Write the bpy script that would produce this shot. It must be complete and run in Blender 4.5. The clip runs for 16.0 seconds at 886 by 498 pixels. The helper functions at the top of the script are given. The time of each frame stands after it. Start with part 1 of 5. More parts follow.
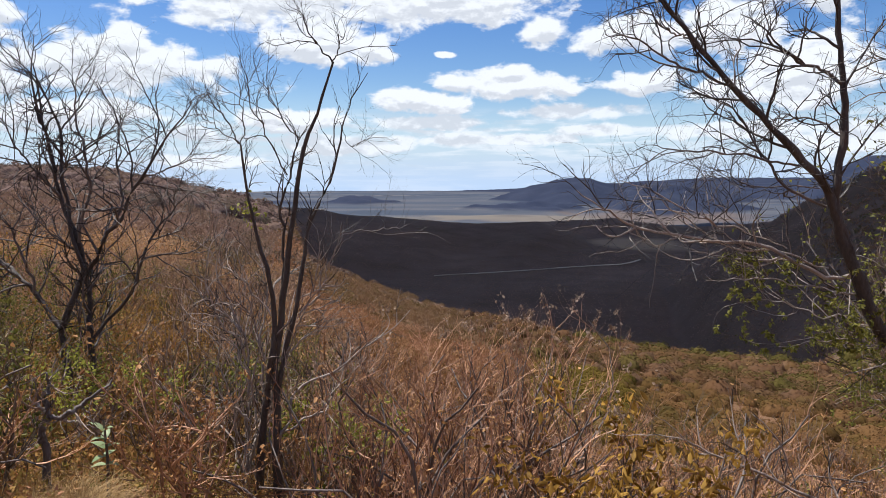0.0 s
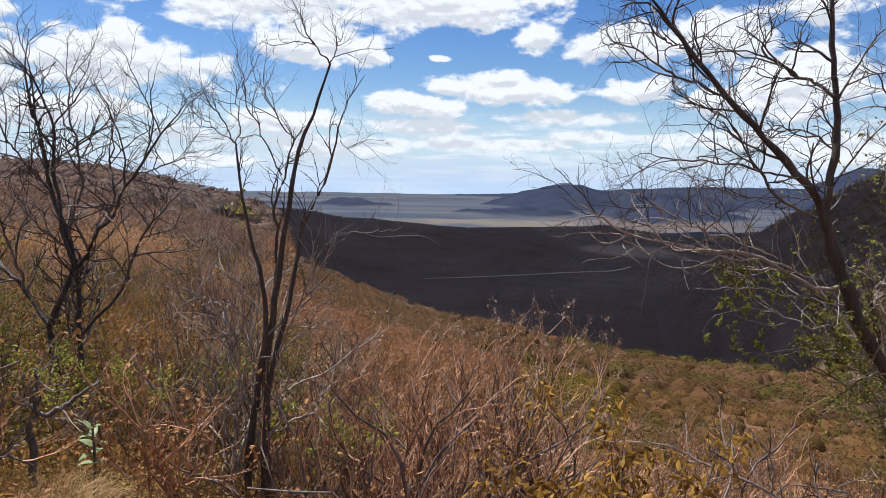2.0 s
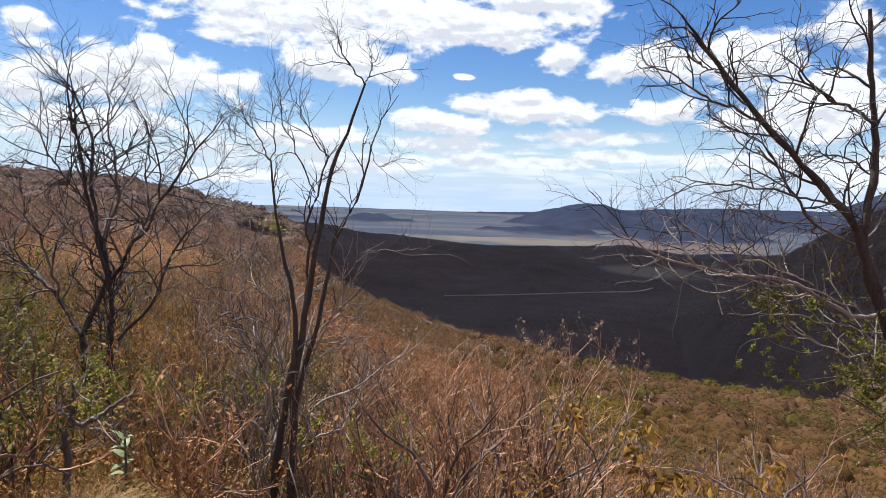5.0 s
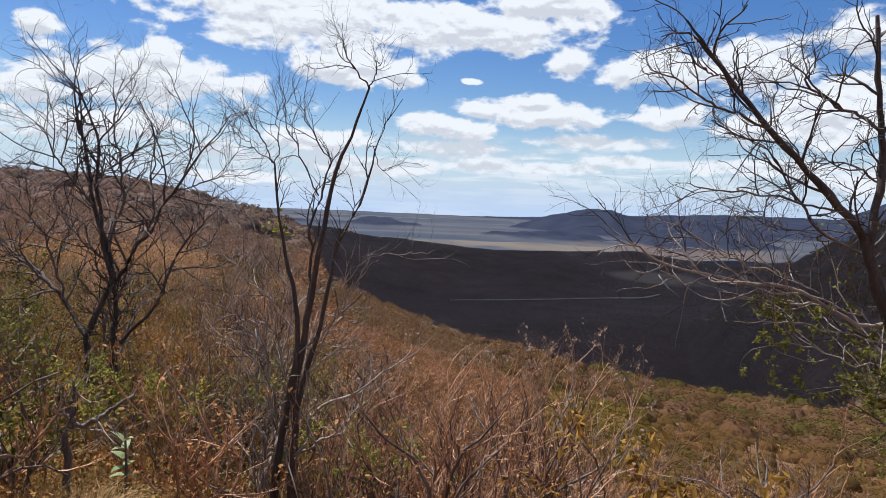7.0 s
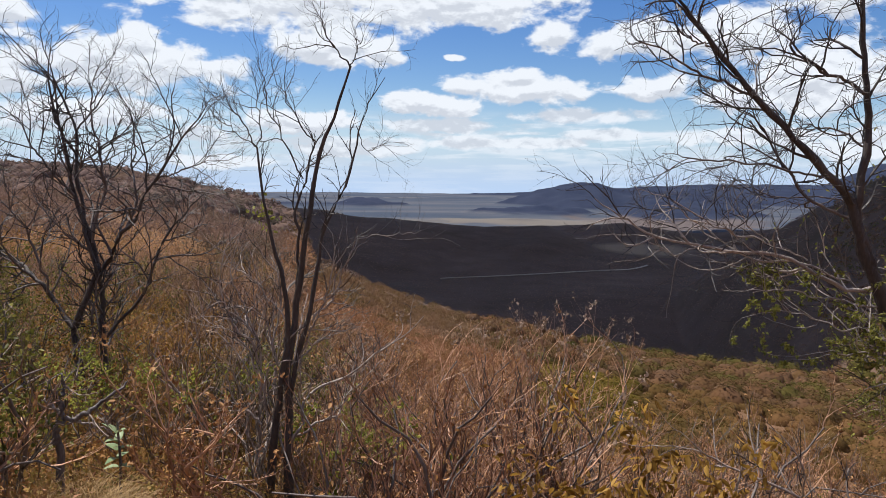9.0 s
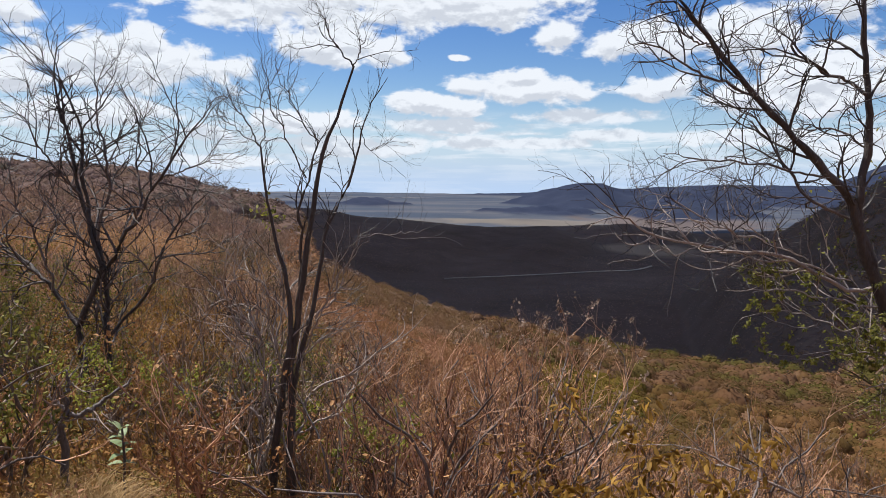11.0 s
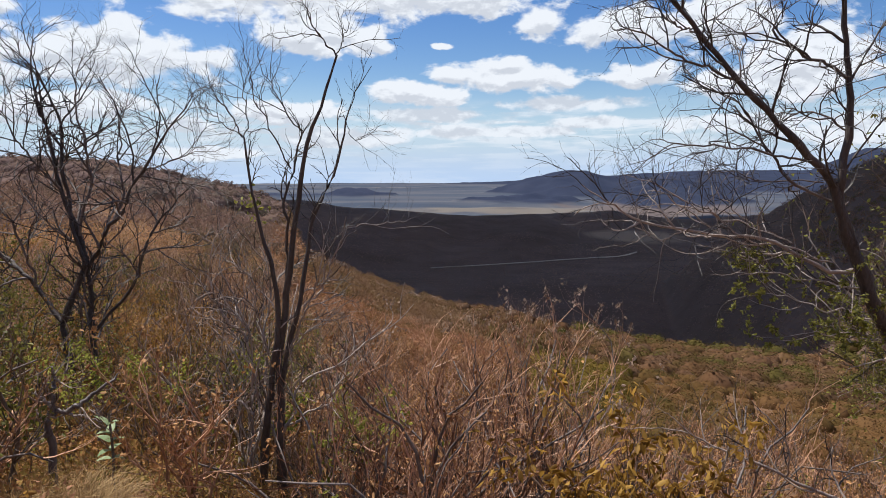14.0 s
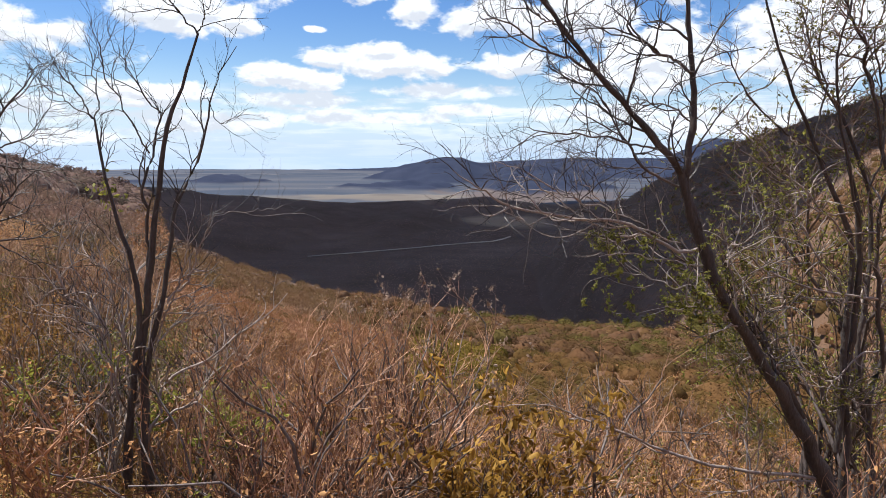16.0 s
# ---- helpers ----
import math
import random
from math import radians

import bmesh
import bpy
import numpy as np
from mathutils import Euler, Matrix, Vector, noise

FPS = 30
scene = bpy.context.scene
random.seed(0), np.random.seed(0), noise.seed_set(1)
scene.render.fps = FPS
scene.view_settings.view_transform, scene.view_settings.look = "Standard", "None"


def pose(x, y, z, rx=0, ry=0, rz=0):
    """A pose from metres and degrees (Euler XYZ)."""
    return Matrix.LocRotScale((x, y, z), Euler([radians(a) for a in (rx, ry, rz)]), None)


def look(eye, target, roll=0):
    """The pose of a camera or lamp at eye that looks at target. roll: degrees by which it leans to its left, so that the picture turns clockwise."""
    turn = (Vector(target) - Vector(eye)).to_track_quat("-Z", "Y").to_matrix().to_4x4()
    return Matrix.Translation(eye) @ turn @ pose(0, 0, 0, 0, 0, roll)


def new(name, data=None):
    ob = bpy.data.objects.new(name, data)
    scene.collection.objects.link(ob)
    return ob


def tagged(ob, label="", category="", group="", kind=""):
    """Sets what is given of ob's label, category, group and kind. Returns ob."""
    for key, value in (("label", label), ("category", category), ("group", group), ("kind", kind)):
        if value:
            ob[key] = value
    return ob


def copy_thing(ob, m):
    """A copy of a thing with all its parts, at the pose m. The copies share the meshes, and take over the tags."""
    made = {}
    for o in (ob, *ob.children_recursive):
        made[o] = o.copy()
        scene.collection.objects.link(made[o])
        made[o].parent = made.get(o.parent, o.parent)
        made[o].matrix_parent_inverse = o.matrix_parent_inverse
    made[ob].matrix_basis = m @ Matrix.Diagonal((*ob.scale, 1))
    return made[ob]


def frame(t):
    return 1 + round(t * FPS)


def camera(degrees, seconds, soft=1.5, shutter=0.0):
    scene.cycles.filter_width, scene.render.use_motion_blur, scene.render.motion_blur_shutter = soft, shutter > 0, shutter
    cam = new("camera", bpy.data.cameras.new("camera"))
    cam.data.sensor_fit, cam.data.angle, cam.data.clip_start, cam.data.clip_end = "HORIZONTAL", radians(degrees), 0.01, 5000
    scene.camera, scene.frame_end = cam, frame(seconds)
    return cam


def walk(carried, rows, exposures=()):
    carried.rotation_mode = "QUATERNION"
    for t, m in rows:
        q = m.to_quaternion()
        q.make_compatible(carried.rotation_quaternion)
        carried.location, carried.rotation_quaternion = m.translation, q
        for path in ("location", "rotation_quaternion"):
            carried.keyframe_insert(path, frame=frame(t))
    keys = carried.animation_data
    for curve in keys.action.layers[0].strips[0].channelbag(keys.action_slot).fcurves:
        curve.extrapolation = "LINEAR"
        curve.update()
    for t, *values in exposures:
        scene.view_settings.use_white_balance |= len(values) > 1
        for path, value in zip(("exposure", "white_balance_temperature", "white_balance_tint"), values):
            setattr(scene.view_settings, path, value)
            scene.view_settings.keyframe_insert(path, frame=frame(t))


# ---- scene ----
PATH = (
    (0.0, 0.060, -0.001, -0.011, 0.00, -6.40, 0.00),
    (0.5, 0.054, 0.012, -0.019, -1.03, -7.94, -0.20),
    (1.0, 0.050, 0.004, -0.021, -1.80, -8.22, -0.22),
    (1.5, 0.051, -0.001, -0.017, -0.92, -6.96, -0.59),
    (2.0, 0.037, -0.009, -0.010, -0.66, -6.09, -1.23),
    (2.5, 0.047, 0.014, -0.010, 1.61, -7.14, -0.28),
    (3.0, -0.025, 0.016, 0.005, 0.71, -5.04, -0.36),
    (3.5, -0.057, 0.005, -0.016, -7.37, -5.39, -1.28),
    (4.0, -0.108, -0.009, -0.024, -5.79, -9.76, -1.93),
    (4.5, -0.071, -0.034, 0.007, 0.70, -4.98, -1.67),
    (7.0, -0.017, -0.013, 0.010, 1.83, -4.32, -2.61),
    (7.5, -0.005, -0.035, 0.010, 1.21, -4.11, -1.26),
    (8.0, -0.000, -0.014, 0.006, -1.68, -3.69, -0.77),
    (8.5, -0.011, 0.002, 0.015, -0.22, -5.30, -1.43),
    (9.0, -0.016, 0.029, 0.014, 0.67, -6.17, -0.73),
    (9.5, -0.009, 0.013, 0.011, 0.83, -5.66, -0.84),
    (12.0, 0.002, -0.002, 0.005, 1.41, -6.66, -0.68),
    (12.5, -0.016, 0.024, -0.006, 2.62, -6.93, -0.29),
    (13.0, -0.003, 0.003, 0.006, 1.04, -7.33, -0.10),
    (13.5, -0.011, -0.002, 0.005, 0.88, -7.33, 0.00),
    (14.0, -0.007, 0.000, 0.003, -0.29, -7.07, -0.05),
    (14.5, -0.004, 0.005, 0.004, -5.09, -6.87, -0.08),
    (15.0, 0.015, 0.003, 0.000, -8.27, -7.08, -0.47),
    (15.5, 0.019, -0.004, 0.004, -11.62, -8.54, -0.99),
    (16.0, 0.024, 0.003, -0.001, -10.89, -8.18, -0.42),
)
cam = camera(67.9, 16.0, soft=0.7)
walk(cam, [(t, pose(x, y, z, 90 + p, r, a)) for t, x, y, z, a, p, r in PATH],
     ((0.0, 0.53), (2.5, 0.50), (3.5, 0.45), (4.5, 0.63), (7.0, 0.42), (9.0, 0.42), (13.0, 0.40), (14.5, 0.41), (15.0, 0.45), (16.0, 0.69)))

# ---- sky, sun, exposure ----
SUN_AZ, SUN_EL = -58.0, 66.0      # degrees from straight ahead, and above the horizon

world = bpy.data.worlds.new("sky")
scene.world = world
world.use_nodes = True
wt = world.node_tree
wt.nodes.clear()


def wnode(kind, **values):
    n = wt.nodes.new(kind)
    for k, v in values.items():
        if k == "op":
            n.operation = v
        elif k == "ins":
            for i, x in v.items():
                if hasattr(x, "is_output"):
                    wt.links.new(x, n.inputs[i])
                else:
                    n.inputs[i].default_value = x
    return n


def wmath(op, a, b=0.0, c=0.0):
    n = wnode("ShaderNodeMath", op=op, ins={0: a, 1: b, 2: c})
    return n.outputs[0]


def wramp(x, lo, hi, to0=0.0, to1=1.0):
    n = wt.nodes.new("ShaderNodeMapRange")
    n.interpolation_type = "SMOOTHSTEP"
    wt.links.new(x, n.inputs[0])
    for i, v in enumerate((lo, hi, to0, to1)):
        n.inputs[i + 1].default_value = v
    return n.outputs[0]


# direction as degrees of azimuth and height
wdir = wnode("ShaderNodeTexCoord").outputs["Generated"]
wsep = wnode("ShaderNodeSeparateXYZ", ins={0: wdir}).outputs
w_az = wmath("MULTIPLY", wmath("ARCTAN2", wsep[0], wsep[1]), 57.29578)
w_el = wmath("MULTIPLY", wmath("ARCSINE", wsep[2]), 57.29578)
w_pos = wnode("ShaderNodeCombineXYZ", ins={0: w_az, 1: w_el}).outputs[0]


def wnoise(scale_az, scale_el, detail, rough=0.55, dist=0.0, off=0.0, raised=0.0):
    v = wnode("ShaderNodeVectorMath", op="MULTIPLY_ADD", ins={0: w_pos, 1: (scale_az, scale_el, 1), 2: (off, off + raised * scale_el, off)}).outputs[0]
    n = wt.nodes.new("ShaderNodeTexNoise")
    wt.links.new(v, n.inputs["Vector"])
    n.inputs["Scale"].default_value, n.inputs["Detail"].default_value = 1.0, detail
    n.inputs["Roughness"].default_value, n.inputs["Distortion"].default_value = rough, dist
    return n.outputs["Fac"]


# cumulus banks: azimuth, height, half width, half height
CLOUDS = (
    (-13.2, 14.4, 13.6, 3.1), (0.2, 14.2, 11.8, 2.3), (-10.2, 10.8, 5.7, 2.0), (-6.4, 10.4, 2.9, 1.3), (8.4, 11.8, 2.6, 1.3),
    (5.8, 16.2, 7.0, 1.7), (-26.1, 8.3, 10.4, 2.2), (-25.1, 9.9, 2.6, 1.4), (-33.6, 6.9, 3.1, 1.2), (-33.1, 11.4, 1.8, 0.9),
    (-1.8, 6.3, 4.6, 1.2), (1.0, 7.7, 2.9, 1.0), (6.3, 7.4, 6.2, 1.3), (5.8, 8.5, 2.9, 0.9), (17.1, 7.6, 3.3, 1.1),
    (15.7, 11.3, 5.7, 1.6), (22.9, 11.2, 5.2, 2.3), (28.4, 7.7, 5.4, 2.9), (29.4, 13.2, 3.2, 1.9), (23.6, 6.5, 4.4, 1.2),
    (0.2, 10.0, 0.95, 0.3), (-29.2, 4.7, 7.3, 1.3), (40.0, 9.0, 7.0, 5.0), (-12.8, 4.6, 5.1, 1.1),
)
ROWS = (
    (-1.2, 4.4, 5.6, 0.7), (11.2, 5.3, 6.0, 0.7), (3.7, 3.0, 10.5, 0.6), (13.6, 3.7, 4.1, 0.6), (-9.0, 2.4, 6.2, 0.8),
    (-20.1, 3.2, 2.6, 0.8), (-19.2, 1.2, 5.3, 0.6), (23.8, 3.5, 6.3, 0.8), (35.0, 2.6, 8.0, 1.4),
)


def wbody(shapes, raised):
    """How far inside the nearest cloud a direction lies, raised by some degrees."""
    at = wnode("ShaderNodeVectorMath", op="ADD", ins={0: w_pos, 1: (0, raised, 0)}).outputs[0]
    best = None
    for c_az, c_el, c_rx, c_ry in shapes:
        v = wnode("ShaderNodeVectorMath", op="MULTIPLY_ADD", ins={0: at, 1: (1 / c_rx, 1 / c_ry, 0), 2: (-c_az / c_rx, -c_el / c_ry, 0)}).outputs[0]
        d = wnode("ShaderNodeVectorMath", op="LENGTH", ins={0: v}).outputs["Value"]
        best = d if best is None else wmath("SMOOTH_MIN", best, d, 0.2)
    return wmath("SUBTRACT", 1.0, best)


w_fine = wnoise(0.34, 0.62, 9.0, 0.56, 0.15, 3.1)
w_lift = wnoise(0.34, 0.62, 9.0, 0.56, 0.15, 3.1, 0.45)
w_ruffle = wmath("MULTIPLY", wmath("SUBTRACT", w_fine, 0.53), 2.3)
w_body = wbody(CLOUDS, 0.0)
w_dense = wmath("ADD", w_body, w_ruffle)
w_above = wmath("ADD", wbody(CLOUDS, 0.45), wmath("MULTIPLY", wmath("SUBTRACT", w_lift, 0.53), 2.3))
w_bank = wramp(w_dense, -0.14, 0.26)
w_low = wramp(wmath("ADD", wbody(ROWS, 0.0), w_ruffle), -0.2, 0.3)
# broken cloud over the rest of the sky, and thin rows above the horizon
w_rest = wramp(wnoise(0.07, 0.16, 8.0, 0.6, 0.2, 9.0), 0.50, 0.60)
w_out = wramp(w_el, 15.0, 22.0)
w_side = wramp(wmath("ABSOLUTE", w_az), 42.0, 55.0)
w_rest = wmath("MULTIPLY", w_rest, wmath("MAXIMUM", w_out, w_side))
w_row = wmath("MULTIPLY", wramp(wnoise(0.13, 1.25, 8.0, 0.58, 0.2, 21.0), 0.44, 0.62), wramp(w_el, 6.0, 3.6))
w_row = wmath("MAXIMUM", wmath("MULTIPLY", w_low, 0.9), wmath("MULTIPLY", w_row, wramp(w_el, 0.2, 3.5, 0.2, 0.8)))
w_cover = wmath("MAXIMUM", wmath("MAXIMUM", w_bank, w_rest), w_row)
w_haze = wmath("MULTIPLY", wramp(w_el, 8.0, -1.5), 0.95)

w_sky = wt.nodes.new("ShaderNodeTexSky")
w_sky.sky_type, w_sky.sun_disc = "NISHITA", False
w_sky.sun_elevation, w_sky.sun_rotation = radians(SUN_EL), radians(SUN_AZ)
w_sky.altitude, w_sky.air_density, w_sky.dust_density, w_sky.ozone_density = 500, 1.0, 0.6, 2.0
# sunlit tops and grey bases
w_shade = wramp(wmath("ADD", wmath("SUBTRACT", w_dense, w_above), wmath("MULTIPLY", w_dense, -0.13)), -0.34, 0.06)


def wmix(fac, a, b):
    n = wt.nodes.new("ShaderNodeMix")
    n.data_type = "RGBA"
    for i, x in ((0, fac), (6, a), (7, b)):
        if hasattr(x, "is_output"):
            wt.links.new(x, n.inputs[i])
        else:
            n.inputs[i].default_value = x
    return n.outputs[2]


w_white = wmix(w_shade, (6.7, 7.2, 8.1, 1), (9.15, 9.65, 10.4, 1))
w_blue = wt.nodes.new("ShaderNodeHueSaturation")
wt.links.new(w_sky.outputs[0], w_blue.inputs["Color"])
w_blue.inputs["Hue"].default_value = 0.512
w_blue.inputs["Saturation"].default_value, w_blue.inputs["Value"].default_value = 1.36, 1.2
w_col = wmix(w_haze, w_blue.outputs[0], (5.35, 7.1, 9.9, 1))
w_col = wmix(w_cover, w_col, w_white)
w_bg = wnode("ShaderNodeBackground", ins={0: w_col, 1: 0.0715})
w_end = wt.nodes.new("ShaderNodeOutputWorld")
wt.links.new(w_bg.outputs[0], w_end.inputs[0])

sun = new("sun", bpy.data.lights.new("sun", "SUN"))
sun.data.energy, sun.data.angle, sun.data.color = 5.0, radians(0.53), (1.0, 0.955, 0.89)
sun_way = Vector((math.sin(radians(SUN_AZ)) * math.cos(radians(SUN_EL)), math.cos(radians(SUN_AZ)) * math.cos(radians(SUN_EL)), math.sin(radians(SUN_EL))))
sun.matrix_world = look(sun_way * 50, (0, 0, 0))

# ---- materials ----


def material(name, dark, light, scale=6.0, rough=0.85, bump=0.3, detail_scale=60.0, island=0.0, per_object=0.0, through_light=0.0, stretch=(1, 1, 1), gloss=0.25):
    """Two-scale mottled surface: broad patches between dark and light, fine grain in colour and relief."""
    m = bpy.data.materials.new(name)
    m.use_nodes = True
    t = m.node_tree
    b = t.nodes["Principled BSDF"]
    co = t.nodes.new("ShaderNodeTexCoord")
    mp = t.nodes.new("ShaderNodeMapping")
    mp.inputs["Scale"].default_value = stretch
    t.links.new(co.outputs["Object"], mp.inputs[0])
    big, fine = t.nodes.new("ShaderNodeTexNoise"), t.nodes.new("ShaderNodeTexNoise")
    for n, s in ((big, scale), (fine, detail_scale)):
        t.links.new(mp.outputs[0], n.inputs["Vector"])
        n.inputs["Scale"].default_value, n.inputs["Detail"].default_value = s, 4
    add = t.nodes.new("ShaderNodeMath")
    add.operation = "MULTIPLY_ADD"
    t.links.new(fine.outputs["Fac"], add.inputs[0])
    add.inputs[1].default_value = 0.6
    t.links.new(big.outputs["Fac"], add.inputs[2])
    last = add.outputs[0]
    for amount, kind, sock in ((island, "ShaderNodeNewGeometry", "Random Per Island"), (per_object, "ShaderNodeObjectInfo", "Random")):
        if amount:
            n = t.nodes.new(kind)
            a2 = t.nodes.new("ShaderNodeMath")
            a2.operation = "MULTIPLY_ADD"
            t.links.new(n.outputs[sock], a2.inputs[0])
            a2.inputs[1].default_value = amount
            t.links.new(last, a2.inputs[2])
            a3 = t.nodes.new("ShaderNodeMath")
            a3.operation = "SUBTRACT"
            t.links.new(a2.outputs[0], a3.inputs[0])
            a3.inputs[1].default_value = amount / 2
            last = a3.outputs[0]
    ramp = t.nodes.new("ShaderNodeMapRange")
    t.links.new(last, ramp.inputs[0])
    ramp.inputs[1].default_value, ramp.inputs[2].default_value = 0.5, 1.1
    mix = t.nodes.new("ShaderNodeMix")
    mix.data_type = "RGBA"
    t.links.new(ramp.outputs[0], mix.inputs[0])
    mix.inputs[6].default_value, mix.inputs[7].default_value = (*dark, 1), (*light, 1)
    t.links.new(mix.outputs[2], b.inputs["Base Color"])
    b.inputs["Roughness"].default_value = rough
    b.inputs["Specular IOR Level"].default_value = gloss
    if bump:
        bn = t.nodes.new("ShaderNodeBump")
        bn.inputs["Strength"].default_value, bn.inputs["Distance"].default_value = bump, 0.02
        t.links.new(fine.outputs["Fac"], bn.inputs["Height"])
        t.links.new(bn.outputs[0], b.inputs["Normal"])
    if through_light:
        tr = t.nodes.new("ShaderNodeBsdfTranslucent")
        t.links.new(mix.outputs[2], tr.inputs[0])
        ms = t.nodes.new("ShaderNodeMixShader")
        ms.inputs[0].default_value = through_light
        t.links.new(b.outputs[0], ms.inputs[1])
        t.links.new(tr.outputs[0], ms.inputs[2])
        t.links.new(ms.outputs[0], t.nodes["Material Output"].inputs[0])
    return m


bark = material("bark", (0.024, 0.019, 0.017), (0.105, 0.083, 0.072), 5, 0.62, 0.8, 55, stretch=(1, 1, 0.3), gloss=0.5)
bark_mid = material("bark_mid", (0.045, 0.036, 0.032), (0.20, 0.16, 0.145), 5, 0.6, 0.6, 60, stretch=(1, 1, 0.3), gloss=0.5)
bark_pale = material("bark_pale", (0.14, 0.11, 0.098), (0.46, 0.38, 0.325), 5, 0.6, 0.6, 60, stretch=(1, 1, 0.3), gloss=0.5)
twig_dark = material("twig_dark", (0.018, 0.016, 0.016), (0.085, 0.07, 0.064), 4, 0.6, 0, 40, island=0.6, gloss=0.5)
twig_red = material("twig_red", (0.13, 0.06, 0.034), (0.58, 0.325, 0.195), 1.2, 0.55, 0, 14, island=0.9, per_object=0.4, gloss=0.5)
twig_grey = material("twig_grey", (0.11, 0.07, 0.05), (0.48, 0.34, 0.245), 1.2, 0.55, 0, 14, island=0.9, per_object=0.4, gloss=0.5)
twig_brown = material("twig_brown", (0.04, 0.027, 0.02), (0.24, 0.165, 0.12), 1.2, 0.55, 0, 14, island=0.9, per_object=0.4, gloss=0.5)
leaf_green = material("leaf_green", (0.12, 0.13, 0.02), (0.42, 0.42, 0.085), 2, 0.55, 0, 20, island=0.7, through_light=0.5)
leaf_lime = material("leaf_lime", (0.10, 0.105, 0.02), (0.34, 0.33, 0.075), 2, 0.55, 0, 20, island=0.7, through_light=0.5)
leaf_olive = material("leaf_olive", (0.07, 0.072, 0.014), (0.25, 0.225, 0.05), 2, 0.55, 0, 20, island=0.7, through_light=0.35)
leaf_ochre = material("leaf_ochre", (0.17, 0.088, 0.013), (0.52, 0.31, 0.07), 2, 0.6, 0, 20, island=0.8, through_light=0.5)
leaf_brown = material("leaf_brown", (0.19, 0.085, 0.033), (0.52, 0.29, 0.125), 2, 0.7, 0, 20, island=0.8, through_light=0.25)
leaf_rust = material("leaf_rust", (0.16, 0.08, 0.02), (0.44, 0.25, 0.06), 2, 0.65, 0, 20, island=0.8, through_light=0.4)
leaf_silver = material("leaf_silver", (0.13, 0.20, 0.085), (0.38, 0.45, 0.26), 3, 0.45, 0, 20, island=0.6, through_light=0.25)
leaf_pale = material("leaf_pale", (0.16, 0.105, 0.07), (0.38, 0.28, 0.21), 2, 0.6, 0, 20, island=0.8, through_light=0.3)
straw = material("straw", (0.25, 0.15, 0.06), (0.58, 0.40, 0.19), 2, 0.7, 0, 15, island=0.8, through_light=0.2)
cloud_white = material("cloud_white", (0.8, 0.8, 0.82), (0.9, 0.9, 0.9), 0.004, 1.0, 0, 0.02)
dirt = material("pale_dirt", (0.34, 0.27, 0.20), (0.55, 0.46, 0.36), 0.02, 0.95, 0, 0.3)


def scrub_material(name, tones, patch, fine, lump=0.0, island=0.6):
    """Dry scrub seen from afar: patches of several plant tones, mixed by noise at the size of plants and of stands."""
    m = bpy.data.materials.new(name)
    m.use_nodes = True
    t = m.node_tree
    b = t.nodes["Principled BSDF"]
    b.inputs["Roughness"].default_value, b.inputs["Specular IOR Level"].default_value = 0.95, 0.1
    co = t.nodes.new("ShaderNodeTexCoord")
    fac = []
    for s in (patch, fine, fine * 6):
        n = t.nodes.new("ShaderNodeTexNoise")
        t.links.new(co.outputs["Object"], n.inputs["Vector"])
        n.inputs["Scale"].default_value, n.inputs["Detail"].default_value = s, 3
        fac.append(n.outputs["Fac"])
    s1, s2, s3 = (t.nodes.new("ShaderNodeMath") for _ in range(3))
    s1.operation = s2.operation = s3.operation = "MULTIPLY_ADD"
    t.links.new(fac[1], s1.inputs[0])
    s1.inputs[1].default_value = 0.8
    t.links.new(fac[0], s1.inputs[2])
    t.links.new(fac[2], s2.inputs[0])
    s2.inputs[1].default_value = 0.4
    t.links.new(s1.outputs[0], s2.inputs[2])
    if island:
        g = t.nodes.new("ShaderNodeNewGeometry")
        own = t.nodes.new("ShaderNodeAttribute")
        own.attribute_name = "plant"
        half = t.nodes.new("ShaderNodeMath")
        half.operation = "MULTIPLY_ADD"
        t.links.new(g.outputs["Random Per Island"], half.inputs[0])
        half.inputs[1].default_value = 0.2
        t.links.new(own.outputs["Fac"], half.inputs[2])
        t.links.new(half.outputs[0], s3.inputs[0])
    s3.inputs[1].default_value = island
    t.links.new(s2.outputs[0], s3.inputs[2])
    mr = t.nodes.new("ShaderNodeMapRange")
    t.links.new(s3.outputs[0], mr.inputs[0])
    mid = 1.1 + island * 0.7
    mr.inputs[1].default_value, mr.inputs[2].default_value = mid - 0.3 - island * 0.3, mid + 0.3 + island * 0.3
    ramp = t.nodes.new("ShaderNodeValToRGB")
    els = ramp.color_ramp.elements
    while len(els) < len(tones):
        els.new(0.5)
    for i, (e, c) in enumerate(zip(els, tones)):
        e.position, e.color = i / (len(tones) - 1), (*c, 1)
    t.links.new(mr.outputs[0], ramp.inputs[0])
    t.links.new(ramp.outputs[0], b.inputs["Base Color"])
    if island:
        tr = t.nodes.new("ShaderNodeBsdfTranslucent")
        t.links.new(ramp.outputs[0], tr.inputs[0])
        ms = t.nodes.new("ShaderNodeMixShader")
        ms.inputs[0].default_value = 0.25
        t.links.new(b.outputs[0], ms.inputs[1])
        t.links.new(tr.outputs[0], ms.inputs[2])
        t.links.new(ms.outputs[0], t.nodes["Material Output"].inputs[0])
    if lump:
        bn = t.nodes.new("ShaderNodeBump")
        bn.inputs["Strength"].default_value, bn.inputs["Distance"].default_value = 1.0, lump
        t.links.new(s2.outputs[0], bn.inputs["Height"])
        t.links.new(bn.outputs[0], b.inputs["Normal"])
    return m


